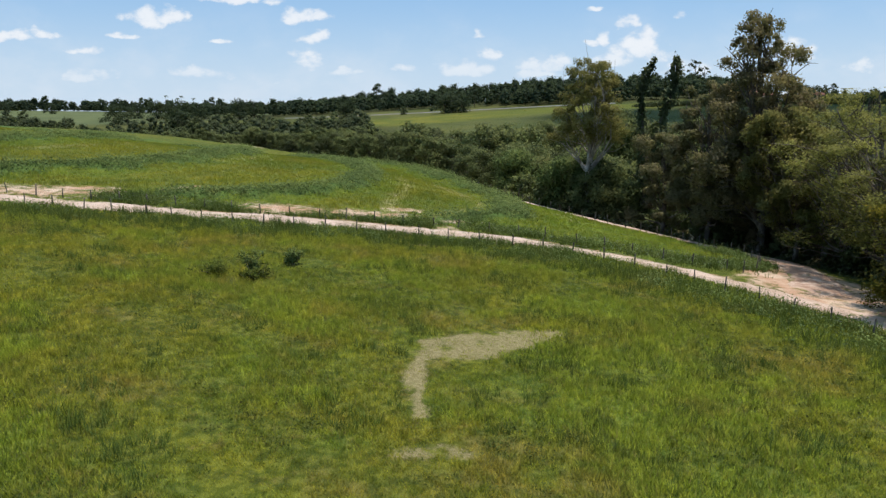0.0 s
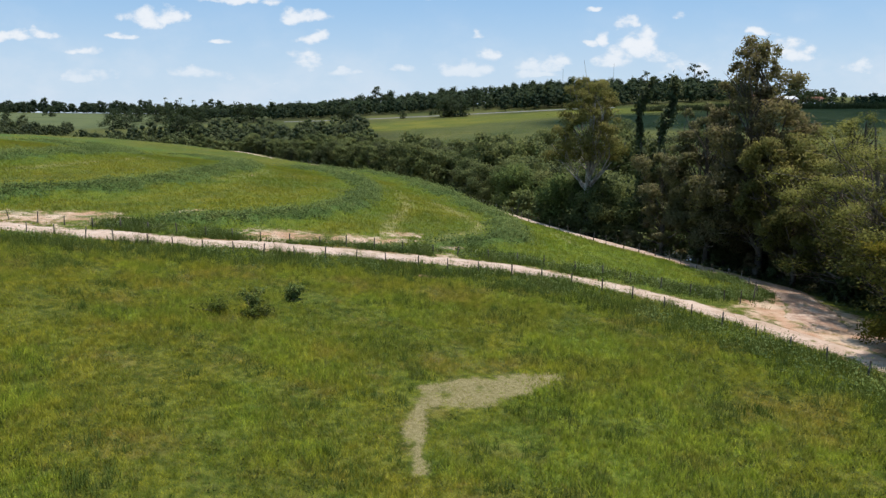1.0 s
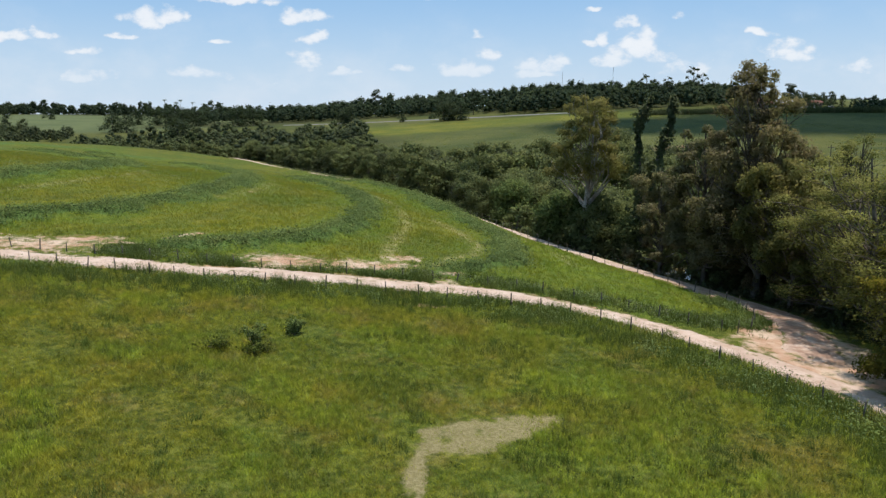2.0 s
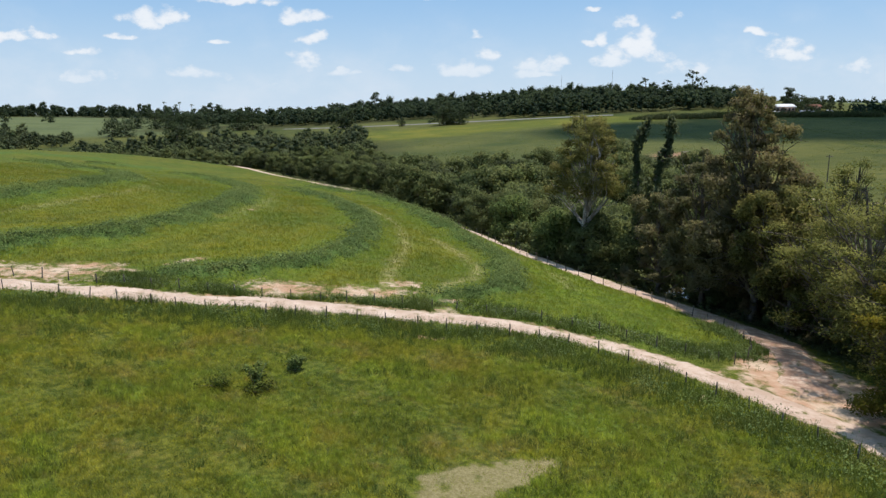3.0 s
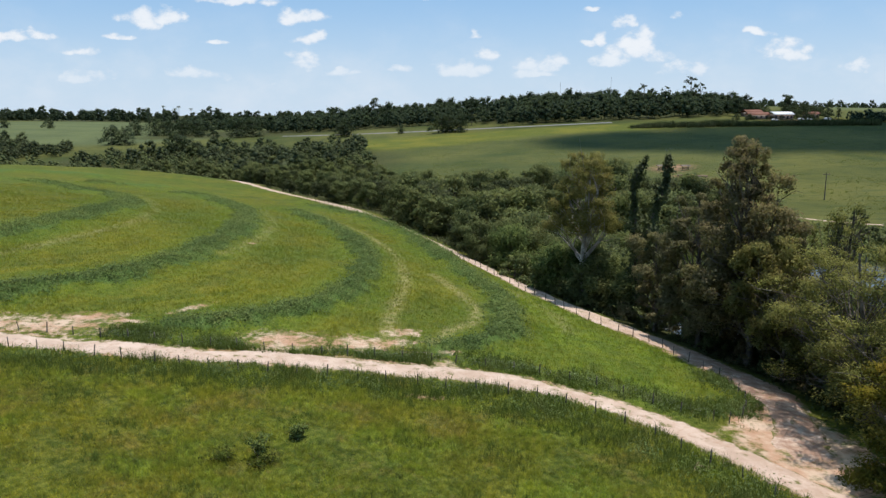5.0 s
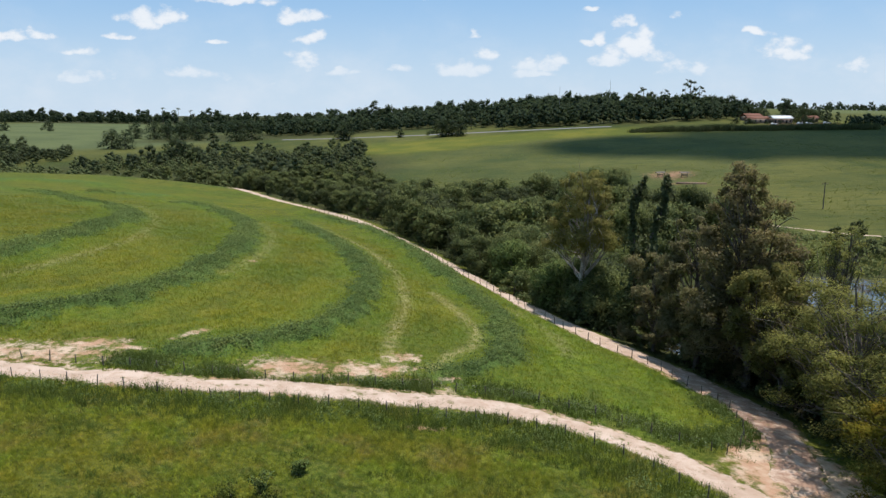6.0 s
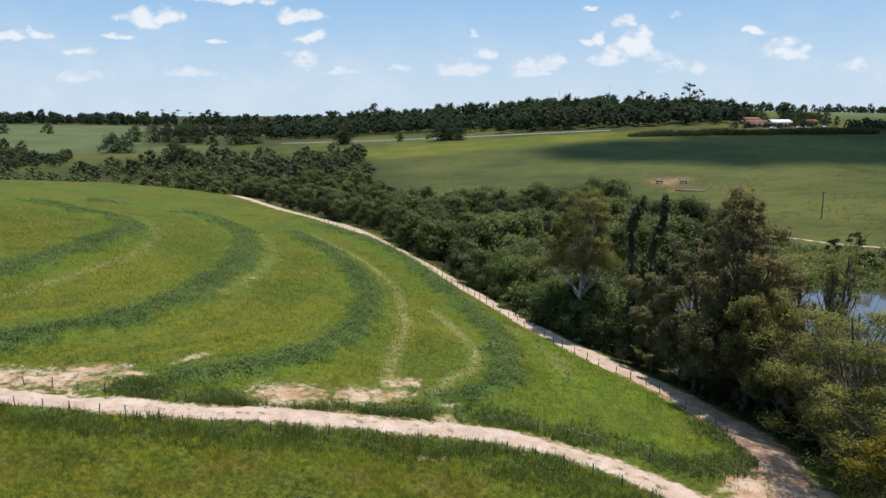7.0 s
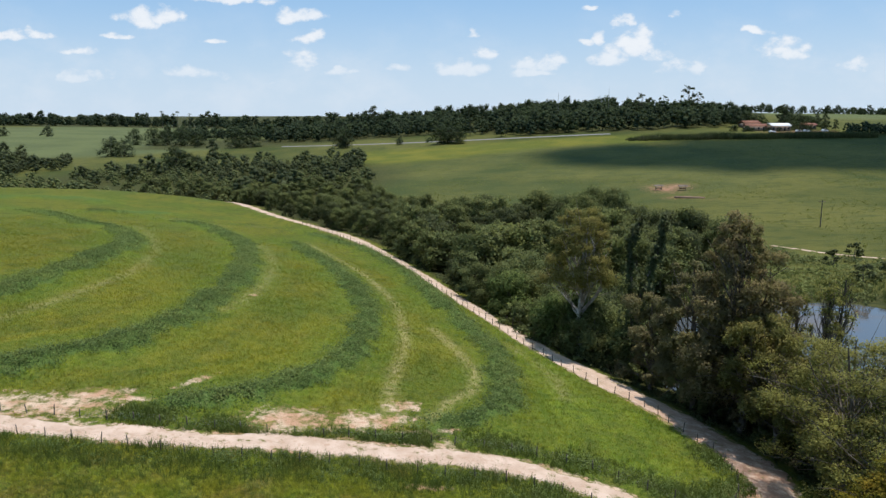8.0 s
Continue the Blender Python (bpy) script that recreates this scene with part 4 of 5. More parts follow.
x, y = x[keep], y[keep]
tagged(put("meadow_weeds", leaves_of("meadow_weeds", weed_clumps(x, y, 0.5 + 0.2 * wave(x, y, 2.0), 0.085, 30, rand), WEED_GREY)), "scattered dusty green weeds among the meadow grass", "weeds", kind="stuff")

x, y = scatter(70000, -60, 330, 170, 470, rand)
keep = (x > np.interp(y, (170, 205, 235, 330, 470), (62, 44, 16, -30, -60))) & (np.abs(x) < 0.64 * y + 5) & (rand.uniform(size=len(x)) < 0.5 * ease(wave(x, y, 17.0, 4.0) + 0.5 * wave(x, y, 5.0, 1.0), -0.25, 0.55) * np.clip(1.5 - y / 330, 0.25, 1))
x, y = x[keep], y[keep]
tagged(put("pasture_tufts", leaves_of("pasture_tufts", weed_clumps(x, y, 0.45 + 0.25 * rand.uniform(size=len(x)), 0.24, 7, rand), PASTURE_TUFT)), "rough green tufts across the far pasture", "grass", kind="stuff")

# ---- fences ----
post_v, post_f = tube([(0, 0, -0.3), (0.01, 0, 0.5), (0.0, 0.01, 1.36), (0.0, 0.01, 1.42)], [0.050, 0.047, 0.042, 0.025], 7)
POST_ME = mesh_of("post", post_v, [post_f, np.array([np.arange(21, 28)])], POST, False)


def fence(line, label, gap=2.45, high=0.74, rand=np.random.default_rng(3)):
    """Posts on a line of the plan, with five wires between them."""
    fine = resample(line, 0.1)
    run = np.concatenate([[0], np.cumsum(np.linalg.norm(np.diff(fine, axis=0), axis=1))])
    stops = np.arange(0, run[-1], gap)
    px, py = np.interp(stops, run, fine[:, 0]), np.interp(stops, run, fine[:, 1])
    px, py = px + rand.normal(size=len(px)) * 0.1, py + rand.normal(size=len(py)) * 0.06
    pz = ground(px, py)
    ob = thing("fence", label, "fence", "farm fences")
    ob.matrix_basis = Matrix.Translation((px[0], py[0], pz[0]))
    base = Matrix.Translation((-px[0], -py[0], -pz[0]))
    for i in range(len(px)):
        q = put("post", POST_ME, ob)
        s = rand.uniform(0.85, 1.25)
        q.matrix_basis = base @ Matrix.LocRotScale(Vector((px[i], py[i], pz[i])), Euler((rand.normal() * 0.05, rand.normal() * 0.05, rand.uniform(0, 6))), Vector((s, s, high * rand.uniform(0.88, 1.12))))
    for h in (0.25, 0.5, 0.75, 1.0, 1.22):
        pts = np.stack([px, py, pz + h * high], -1)
        q = put("wire", mesh_of("wire", *tube(pts, np.full(len(px), 0.0022), 3), WIRE), ob)
        q.matrix_basis = base
    return ob


fence([(-46, 61.0), (-35.5, 60.4), (-30, 60.0), (-24.8, 59.4), (-19.7, 59.0), (-14.5, 58.9), (-7, 58.6), (-1.9, 58.1), (3.2, 58.0), (8.0, 57.1), (12.4, 54.8), (16.0, 51.0), (19.0, 46.9), (21.8, 42.1), (24.4, 36.5), (28, 27)],
      "weathered wooden posts with wire, along the meadow side of the road")
fence([(-45, 65), (-39.8, 64.4), (-34.7, 64.4), (-27.5, 64.2), (-22.3, 63.9), (-17.4, 63.8), (-12.4, 63.7), (-8, 63.7), (-3, 63.9), (2.7, 63.7), (7.5, 63.0), (12.3, 61.4), (17, 58.6), (22.2, 55.4)],
      "weathered wooden posts with wire, edging the terraced field", high=0.66)
fence([(22.6, 55.4), (25.3, 58.3), (26.7, 63.2), (26.6, 68), (25.0, 74.5), (23.0, 80.4), (19.5, 85.6), (16, 92), (12.0, 101), (7.2, 112), (1.8, 126), (-5.5, 146), (-15.5, 172), (-25.8, 194), (-40, 213)],
      "weathered wooden posts with wire, along the sandy forest track", 2.4)

# ---- the two shrubs in the near meadow ----


def shrub(name, label, x, y, tall, wide, n, leaf, mat, seed, stems=5):
    r = np.random.default_rng(seed)
    ob = thing(name, label, "shrub", at=spot(x, y))
    tips = [np.array([r.normal() * wide * 0.5, r.normal() * wide * 0.5, tall * r.uniform(0.6, 1.0)]) for _ in range(stems)]
    put("stem", mesh_of("stem", *join([limb((r.normal() * 0.05, r.normal() * 0.05, -0.1), p, 0.03, 0.01, r) for p in tips]), BARK), ob)
    put("foliage", leaves_of("foliage", lobes_to_leaves([(*(p * np.array([f, f, 0.85 * f])), wide * 0.42, 1.0) for p in tips for f in (1.0, 0.62, 0.34)], n, leaf, r, 6, 0.35), mat), ob)
    return ob


shrub("shrub", "spindly green shrub with a leafy top in the meadow", -11.9, 45.6, 1.8, 0.75, 900, 0.11, WEED, 5, 4)
shrub("shrub", "small round dark green shrub in the meadow", -9.95, 48.0, 1.0, 0.7, 1300, 0.11, WEED, 6, 6)
shrub("shrub", "low dusty shrub in the meadow", -13.9, 45.0, 0.6, 1.2, 900, 0.10, WEED_GREY, 7, 7)
shrub("shrub", "low dusty shrub in the meadow", -11.4, 44.6, 0.6, 0.9, 800, 0.10, WEED_GREY, 8, 6)

# ---- forest along the stream ----
GROUP = "stream-side forest"
kinds = [
    tree("forest_tree", "dense dark green broadleaf tree at the forest edge", "tree", GROUP, 9.0, 4.4, 19, 12500, 0.25, 0.16, FOREST, BARK, 101, spot(20, 118), 12, 0.38),
    tree("forest_tree", "rounded leafy green tree in the forest", "tree", GROUP, 8.3, 4.6, 18, 12500, 0.25, 0.14, FOREST, BARK, 102, spot(16, 126), 12, 0.38),
    tree("forest_tree", "very dark green bushy tree in the forest", "tree", GROUP, 8.8, 4.2, 18, 12000, 0.25, 0.15, FOREST_DARK, BARK, 103, spot(24, 112), 12, 0.38),
    tree("forest_tree", "tall narrow green tree in the forest", "tree", GROUP, 10.6, 3.8, 19, 12000, 0.25, 0.2, FOREST, BARK, 104, spot(22, 124), 12, 0.38),
    tree("forest_tree", "broad low green tree in the forest", "tree", GROUP, 7.2, 4.4, 17, 11500, 0.25, 0.10, WEED, BARK, 105, spot(12, 134), 12, 0.38),
]
kinds_back = [
    tree("forest_tree", "leafy green tree deep in the forest", "tree", GROUP, 9.0, 4.5, 15, 5200, 0.38, 0.12, FOREST, BARK, 106, spot(2, 160), 11, 0.40),
    tree("forest_tree", "dark green bushy tree deep in the forest", "tree", GROUP, 8.4, 4.5, 14, 5000, 0.38, 0.10, FOREST_DARK, BARK, 107, spot(8, 166), 11, 0.40),
    tree("forest_tree", "tall leafy green tree deep in the forest", "tree", GROUP, 10.2, 4.0, 15, 5200, 0.38, 0.14, FOREST, BARK, 108, spot(14, 172), 11, 0.40),
]
r = np.random.default_rng(21)
taken = [(20, 118), (16, 126), (24, 112), (22, 124), (12, 134), (2, 160), (8, 166), (14, 172), (18.9, 101), (26, 96), (31, 80)]
FOREST_EAST = np.array([(0, 44), (60, 42), (90, 40), (130, 40), (150, 50), (165, 58), (179, 49), (203, 38), (225, 26), (233, 12), (246, -8), (330, -36)], float)


def try_tree(x, y, gap):
    if any((x - a) ** 2 + (y - b) ** 2 < gap * gap for a, b in taken):
        return False
    taken.append((x, y))
    return True


made = 0
for _ in range(6000):
    y = r.uniform(62, 330)
    e = np.interp(y, FOREST_EAST[:, 0], FOREST_EAST[:, 1])
    a = np.interp(y, TRACK[:, 1], TRACK[:, 0]) + 5.0 + 4.2 * float(broad(np.array([y]))[0])
    x = r.uniform(a, max(e, a + 5))
    if 84 < y < 128 and abs(x - 0.340 * y) < 3.2:  # a gap in the trees shows the pond
        continue
    if made >= 240 or (y < 100 and x > a + 16) or in_pond(np.array([x]), np.array([y]))[0] < 3:
        continue
    if try_tree(x, y, 3.6 + 0.0042 * y):
        near_edge = x - a < 4
        s = r.uniform(0.62, 1.05) if near_edge else r.uniform(0.75, 1.28)
        one = kinds[r.choice(5, p=(0.30, 0.26, 0.16, 0.12, 0.16))] if y < 135 else kinds_back[r.choice(3, p=(0.45, 0.25, 0.30))]
        s = s * float(np.interp(y, (170, 240, 330), (1.0, 0.72, 0.55)))
        stand(one, x, y, s, r.uniform(0, 6.28), r.uniform(0.9, 1.15))
        made += 1

# undergrowth at the foot of the forest
x, y = scatter(30000, -75, 46, 40, 262, rand)
e = beyond(x, y)
keep = (e > 2.6) & (e < 9) & (rand.uniform(size=len(x)) < np.clip(1.1 - y / 260, 0.2, 1) * np.exp(-((e - 4.8) / 2.2) ** 2)) & (in_pond(x, y) > 1)
x, y = x[keep], y[keep]
tagged(put("undergrowth", leaves_of("undergrowth", weed_clumps(x, y, 1.1 + 0.5 * wave(x, y, 3.0), 0.30, 9, rand), FOREST_DARK)), "dark undergrowth at the foot of the forest", "undergrowth", kind="stuff")

# ---- the tall trees beside the road bend ----
tree("gum_tree", "slender gum tree with pale forked trunk and yellowish crown", "tree", "", 21.5, 5.0, 26, 30000, 0.18, 0.48, OLIVE, PALE_BARK, 201, spot(19.6, 100.5), 9, 0.30, 0.75, 0.32, 0.15, 2, top_narrow=0.2, split=True)
tree("gum_tree", "tall gum tree with broad olive-brown crown", "tree", "", 25.2, 6.2, 62, 90000, 0.20, 0.22, BROWN, BARK, 202, spot(32.8, 76.2), 9, 0.30, 0.9, 0.27, 0.25, 4, lean=-2.6, top_narrow=0.70, split=True)
tree("gum_tree", "olive-brown gum tree crowding the tallest one", "tree", "", 19.0, 4.8, 32, 40000, 0.20, 0.2, DULL, BARK, 206, spot(29.6, 83.0), 9, 0.30, 0.9, 0.27, 0.25, 3, lean=-1.0, top_narrow=0.6, split=True)
tree("gum_tree", "brownish gum tree crowding the tallest one", "tree", "", 18.0, 4.8, 32, 40000, 0.20, 0.2, BROWN, BARK, 207, spot(36.2, 78.5), 9, 0.30, 0.9, 0.27, 0.25, 3, lean=-0.8, top_narrow=0.6, split=True)
tree("gum_tree", "olive thin-leaved gum tree over the track", "tree", "", 15.0, 4.6, 22, 28000, 0.19, 0.25, OLIVE, BARK, 203, spot(33.8, 70.6), 9, 0.30, 0.9, 0.28, 0.3, 4, lean=-2.2, split=True)
tree("gum_tree", "brownish thin-leaved gum tree beside the track", "tree", "", 13.0, 4.0, 20, 24000, 0.19, 0.12, DULL, BARK, 205, spot(26.6, 90.0), 9, 0.30, 0.9, 0.27, 0.3, 3, split=True)
for x, y, s, kind in ((24.6, 98.0, 0.9, 1), (20.0, 104.2, 1.0, 0), (22.6, 102.4, 1.05, 1), (38.2, 62.0, 0.6, 0), (37.5, 86.0, 0.8, 2), (38.0, 55.0, 0.8, 1), (21.8, 100.0, 0.85, 0), (45, 190, 1.35, 3), (52, 172, 1.3, 2), (56.5, 166, 1.35, 2), (60, 159, 1.25, 0), (42, 199, 1.3, 3), (36, 208, 1.3, 1), (48, 183, 1.25, 2), (38, 190, 1.2, 3), (30, 216, 1.3, 1), (47, 160, 1.2, 1), (52, 155, 1.1, 2), (42, 172, 1.3, 1), (44, 150, 1.2, 0), (40, 142, 1.15, 2)):
    stand(kinds[kind], x, y, s, x * 1.7)


low = tree("forest_bush", "brownish-green bush leaning over the track", "bush", "track-side bushes", 4.6, 2.6, 10, 2600, 0.24, 0.04, BROWN, BARK, 230, spot(30.6, 89.2), 10, 0.32, 0.85, 0.34)
low_green = tree("forest_bush", "leafy green bush at the forest foot", "bush", "track-side bushes", 4.2, 2.6, 10, 2400, 0.28, 0.03, FOREST, BARK, 231, spot(27.6, 93.5), 10, 0.32, 0.85, 0.34)
for x, y, s, kind in ((32.3, 76.4, 0.6, low), (33.6, 83.0, 0.8, low), (30.9, 80.6, 0.6, low_green), (28.9, 84.6, 0.7, low_green), (33.6, 72.0, 0.55, low_green), (36.6, 74.5, 0.7, low), (31.6, 86.8, 0.7, low_green), (36.0, 78.0, 0.6, low_green), (36.4, 67.0, 0.9, low), (36.6, 62.5, 0.8, low_green), (25.4, 96.0, 0.9, low_green), (22.6, 99.6, 0.8, low), (19.0, 104.0, 0.9, low_green),
                      (19.6, 100.6, 1.2, low_green), (14.0, 107.0, 1.0, low_green), (11.4, 113.0, 1.0, low_green), (35.0, 48.6, 0.9, low_green)):
    stand(kind, x, y, s, x * 2.1)


def vine_tree(x, y):
    """Two bare boles wrapped in creeper, the second leaning away."""
    r = np.random.default_rng(31)
    ob = thing("vine_covered_tree", "dead forked tree wrapped in dark green creeper", "tree", at=spot(x, y))
    for bole in ([(0, 0, -0.3), (-0.4, 0, 6), (-0.7, 0.1, 13), (-1.1, 0, 18.2), (0.4, 0, 21.8)], [(-0.3, 0, 8), (0.8, 0.2, 11.5), (2.0, 0.2, 15.5), (3.1, 0.2, 19.0), (3.2, 0.2, 22.0)]):
        fine = resample(bole, 0.6)
        put("trunk", mesh_of("trunk", *tube(fine, np.linspace(0.32, 0.08, len(fine)), 7), BARK, True), ob)
        n = 2200
        s = r.uniform(0.05, 1, n)
        at = np.stack([np.interp(s, np.linspace(0, 1, len(fine)), fine[:, i]) for i in range(3)], -1)
        at[:, :2] += r.normal(size=(n, 2)) * ((0.80 - 0.50 * s) * (0.75 + 0.4 * np.sin(s * 23)))[:, None]
        at[:, 2] += r.normal(size=n) * 0.25
        put("creeper", mesh_of("creeper", *leaf_cards(at, 0.36, r, 0.2, 0.5), FOREST_DARK), ob)
    return ob


vine_tree(26.0, 96.0)
# spreading trees that overhang the road
G2 = "spreading trees by the road"
for i, (x, y, h, sp, n, lean) in enumerate(((34.8, 57.6, 16.2, 5.8, 27000, -2.2), (35.6, 64.4, 12.4, 4.8, 15000, -2.6), (38.2, 65.0, 15.6, 5.2, 24000, -0.6), (34.6, 50.5, 12.0, 5.2, 20000, -2.2), (37.5, 45.0, 11.0, 4.6, 16000, 0.0))):
    tree("spreading_tree", "spreading yellow-green tree with bare grey branches", "tree", G2, h, sp, 32, n, 0.15, 0.16, SPREAD, BARK, 300 + i, spot(x, y), 13, 0.30, 0.55, 0.30, 0.0, 4, 0.6, lean=lean, top_narrow=0.12, split=True)
tree("golden_tree", "low golden-green feathery tree beside the road", "tree", "", 11.3, 5.2, 26, 40000, 0.15, 0.08, RUST, BARK, 320, spot(30.6, 42.6), 12, 0.27, 0.6, 0.28, 0.1, 3, 0.5, lean=-1.6, split=True)
for x, y, s in ((41.5, 77.5, 1.10), (44.5, 81.0, 1.14), (39.6, 80.0, 1.0)):
    tree("bare_tree", "half-bare upright tree at the pond edge", "tree", "pond-side trees", 17.0 * s, 2.6, 16, 4200, 0.17, 0.30, SPREAD, BARK, int(330 + x), spot(x, y), 8, 0.35, 0.9, 0.32, 0.0, 7, split=True)

# scrub between the pond and the pasture
q = np.random.default_rng(41)
n = 420
x, y = q.uniform(48, 125, n), q.uniform(136, 186, n)
keep = (in_pond(x, y) > 0.6) & (y < np.interp(x, (48, 62, 76, 97, 125), (186, 186, 180, 162, 146)))
x, y = x[keep], y[keep]
tagged(put("pond_scrub", leaves_of("pond_scrub", weed_clumps(np.repeat(x, 5) + q.normal(size=len(x) * 5), np.repeat(y, 5) + q.normal(size=len(x) * 5), q.uniform(0.8, 2.0, len(x) * 5), 0.42, 14, q), FOREST)), "rank green scrub between pond and pasture", "scrub", kind="stuff")

# reeds round the pond
x, y = scatter(60000, 36, 135, 66, 180, rand)
d = in_pond(x, y)
keep = (d > 0.3) & (d < 14) & (x > 40) & (rand.uniform(size=len(x)) < np.exp(-d / 7) * 0.8)
x, y = x[keep], y[keep]
tagged(put("reeds", mesh_of("reeds", *blades(x, y, 0.95 + 0.4 * wave(x, y, 5.0), 0.05, 6, rand, 0.8), REED)), "green reeds and rank grass round the pond", "reeds", kind="stuff")

# ---- far trees ----
G3 = "distant trees"
far_kinds = [
    tree("distant_tree", "distant dark green rounded tree", "tree", G3, 10.0, 4.6, 10, 1600, 0.55, 0.10, FAR_LEAF, BARK, 401, spot(-148, 430), 9, 0.34, 0.8, 0.50),
    tree("distant_tree", "distant dark green spreading tree", "tree", G3, 9.0, 5.4, 10, 1700, 0.55, 0.08, FAR_LEAF, BARK, 402, spot(-66, 505), 9, 0.34, 0.7, 0.48),
    tree("distant_tree", "distant tall dark green tree", "tree", G3, 13.0, 4.2, 9, 1500, 0.55, 0.2, FAR_LEAF, BARK, 403, spot(22, 530), 8, 0.30, 0.9, 0.42),
    tree("distant_gum_tree", "distant tall airy gum tree above the wood", "tree", "skyline gum trees", 15.0, 4.0, 9, 750, 0.5, 0.45, FAR_LEAF, BARK, 404, spot(150, 585), 5, 0.26, 0.8, 0.30, twigs=1),
]


def far_tree(x, y, s=1.0, kind=None):
    return stand(far_kinds[r.integers(0, 3) if kind is None else kind], x, y, s, r.uniform(0, 6.28), r.uniform(0.85, 1.15), 0.5)


ball = bmesh.new()
bmesh.ops.create_cube(ball, size=1.6)
bmesh.ops.subdivide_edges(ball, edges=list(ball.edges), cuts=1, use_grid_fill=True)
ball.verts.index_update()
BALL_V, BALL_F = np.array([v.co.normalized() for v in ball.verts]), np.array([[v.index for v in f.verts] for f in ball.faces])
ball.free()


def wood(name, label, xs, ys, sizes, leaves, leaf, mat, seed):
    """A far wood that nobody could count: every tree has a trunk and a crown of leaf sprays, all in one mesh."""
    q = np.random.default_rng(seed)
    shapes = []
    for i in range(6):
        tall, wide = q.uniform(8.5, 12.5), q.uniform(4.0, 5.4)
        lobes = []
        for j in range(12):
            f = (j + 0.5) / 12
            out, turn = wide * q.uniform(0.35, 0.85) * math.sqrt(1 - 0.92 * f * f), j * 2.4 + q.uniform(-0.4, 0.4)
            lobes.append((math.cos(turn) * out, math.sin(turn) * out, tall * (0.14 + 0.66 * f), wide * q.uniform(0.36, 0.50) * (1 - 0.2 * f), 0.85))
        heart = join([(BALL_V * np.array([lr, lr, lr * 0.85]) * 0.60 * (1 + 0.18 * q.normal(size=(len(BALL_V), 1))) + np.array([lx, ly, lz]), BALL_F) for lx, ly, lz, lr, ls in lobes[1:]])
        bole = tube([(0, 0, -1), (0, 0, tall * 0.7)], [0.25, 0.1], 4)
        shapes.append((lobes_to_leaves(lobes, int(leaves * 1.5), leaf * 0.60, q, 12, 0.30), (*heart, np.tile(BALL_V, (len(lobes) - 1, 1))), (*bole, np.zeros(bole[0].shape))))
    vs, fs, ws, n = [], [], [], 0
    zs = ground(xs, ys)
    for x, y, z, s in zip(xs, ys, zs, sizes):
        a = q.uniform(0, 6.28)
        turn = np.array([(math.cos(a), -math.sin(a), 0), (math.sin(a), math.cos(a), 0), (0, 0, q.uniform(0.85, 1.2))]) * s
        for v, f, way in shapes[q.integers(0, 6)]:
            vs.append(v @ turn.T + np.array([x, y, z - 0.4]))
            ws.append(way @ turn.T)
            fs.append(f + n)
            n += len(v)
    return tagged(put(name, leaves_of(name, (np.vstack(vs), np.vstack(fs), np.vstack(ws)), mat)), label, "wood", kind="stuff")


# grassy gaps in the valley's scrub: middle and half lengths
CLEARINGS = [(-193, 412, 14, 26), (-166, 446, 16, 34), (-108, 395, 15, 9), (-85, 372, 14, 7), (-235, 470, 18, 30), (-62, 415, 18, 7), (-50, 452, 30, 8)]


def fill(n, corners, gap, q):
    """Places inside a polygon of the plan, no two nearer than the gap."""
    c = np.array(corners, float)
    out = np.zeros((0, 2))
    for _ in range(n):
        p = q.uniform(c.min(0), c.max(0))
        a, b = c, np.roll(c, -1, 0)
        cross = ((a[:, 1] > p[1]) != (b[:, 1] > p[1])) & (p[0] < (b[:, 0] - a[:, 0]) * (p[1] - a[:, 1]) / (b[:, 1] - a[:, 1] + 1e-9) + a[:, 0])
        if cross.sum() % 2 and (len(out) == 0 or ((out - p) ** 2).sum(1).min() > gap * gap):
            out = np.vstack([out, p])
    out = out[wave(out[:, 0], out[:, 1], gap * 5, 3.0) < 0.42]
    for cx, cy, rx, ry in CLEARINGS:
        out = out[np.hypot((out[:, 0] - cx) / rx, (out[:, 1] - cy) / ry) > 1]
    return out[:, 0], out[:, 1]


q = np.random.default_rng(77)
x, y = fill(2600, [(-70, 268), (-160, 335), (-196, 400), (-150, 425), (-44, 425), (-30, 335)], 4.6, q)
wood("valley_scrub", "dense dark green scrub filling the valley bottom", x, y, q.uniform(0.25, 0.58, len(x)), 200, 0.75, SCRUB, 1)
# taller trees; their dark leaf colour puts lit and shaded contrast into the scrub
x, y = fill(700, [(-70, 275), (-160, 340), (-200, 400), (-150, 432), (-44, 432), (-30, 340)], 12.0, q)
wood("valley_scrub", "taller trees among the valley scrub, in darker leaves for shade contrast", x, y, q.uniform(0.6, 1.05, len(x)), 300, 0.85, FOREST_DARK, 11)
x, y = fill(900, [(-128, 268), (-165, 264), (-235, 330), (-215, 385), (-160, 335), (-118, 300)], 4.6, q)
wood("valley_scrub", "dense green scrub below the brow of the hill", x, y, q.uniform(0.3, 0.65, len(x)), 200, 0.75, SCRUB, 12)
x, y = fill(900, [(-330, 360), (-215, 345), (-205, 420), (-235, 500), (-345, 520)], 6.0, q)
wood("valley_scrub", "dense dark scrub behind the hill", x, y, q.uniform(0.45, 0.95, len(x)), 280, 1.1, FOREST_DARK, 2)
x, y = fill(700, [(-112, 378), (-62, 376), (-38, 388), (-42, 410), (-108, 412)], 5.5, q)
wood("copse", "dark copse beyond the valley scrub", x, y, q.uniform(0.55, 0.85, len(x)), 320, 0.85, FOREST_DARK, 3)
x, y = fill(1500, [(-230, 640), (-100, 575), (0, 560), (45, 520), (60, 560), (0, 640), (-120, 690), (-240, 720)], 7.0, q)
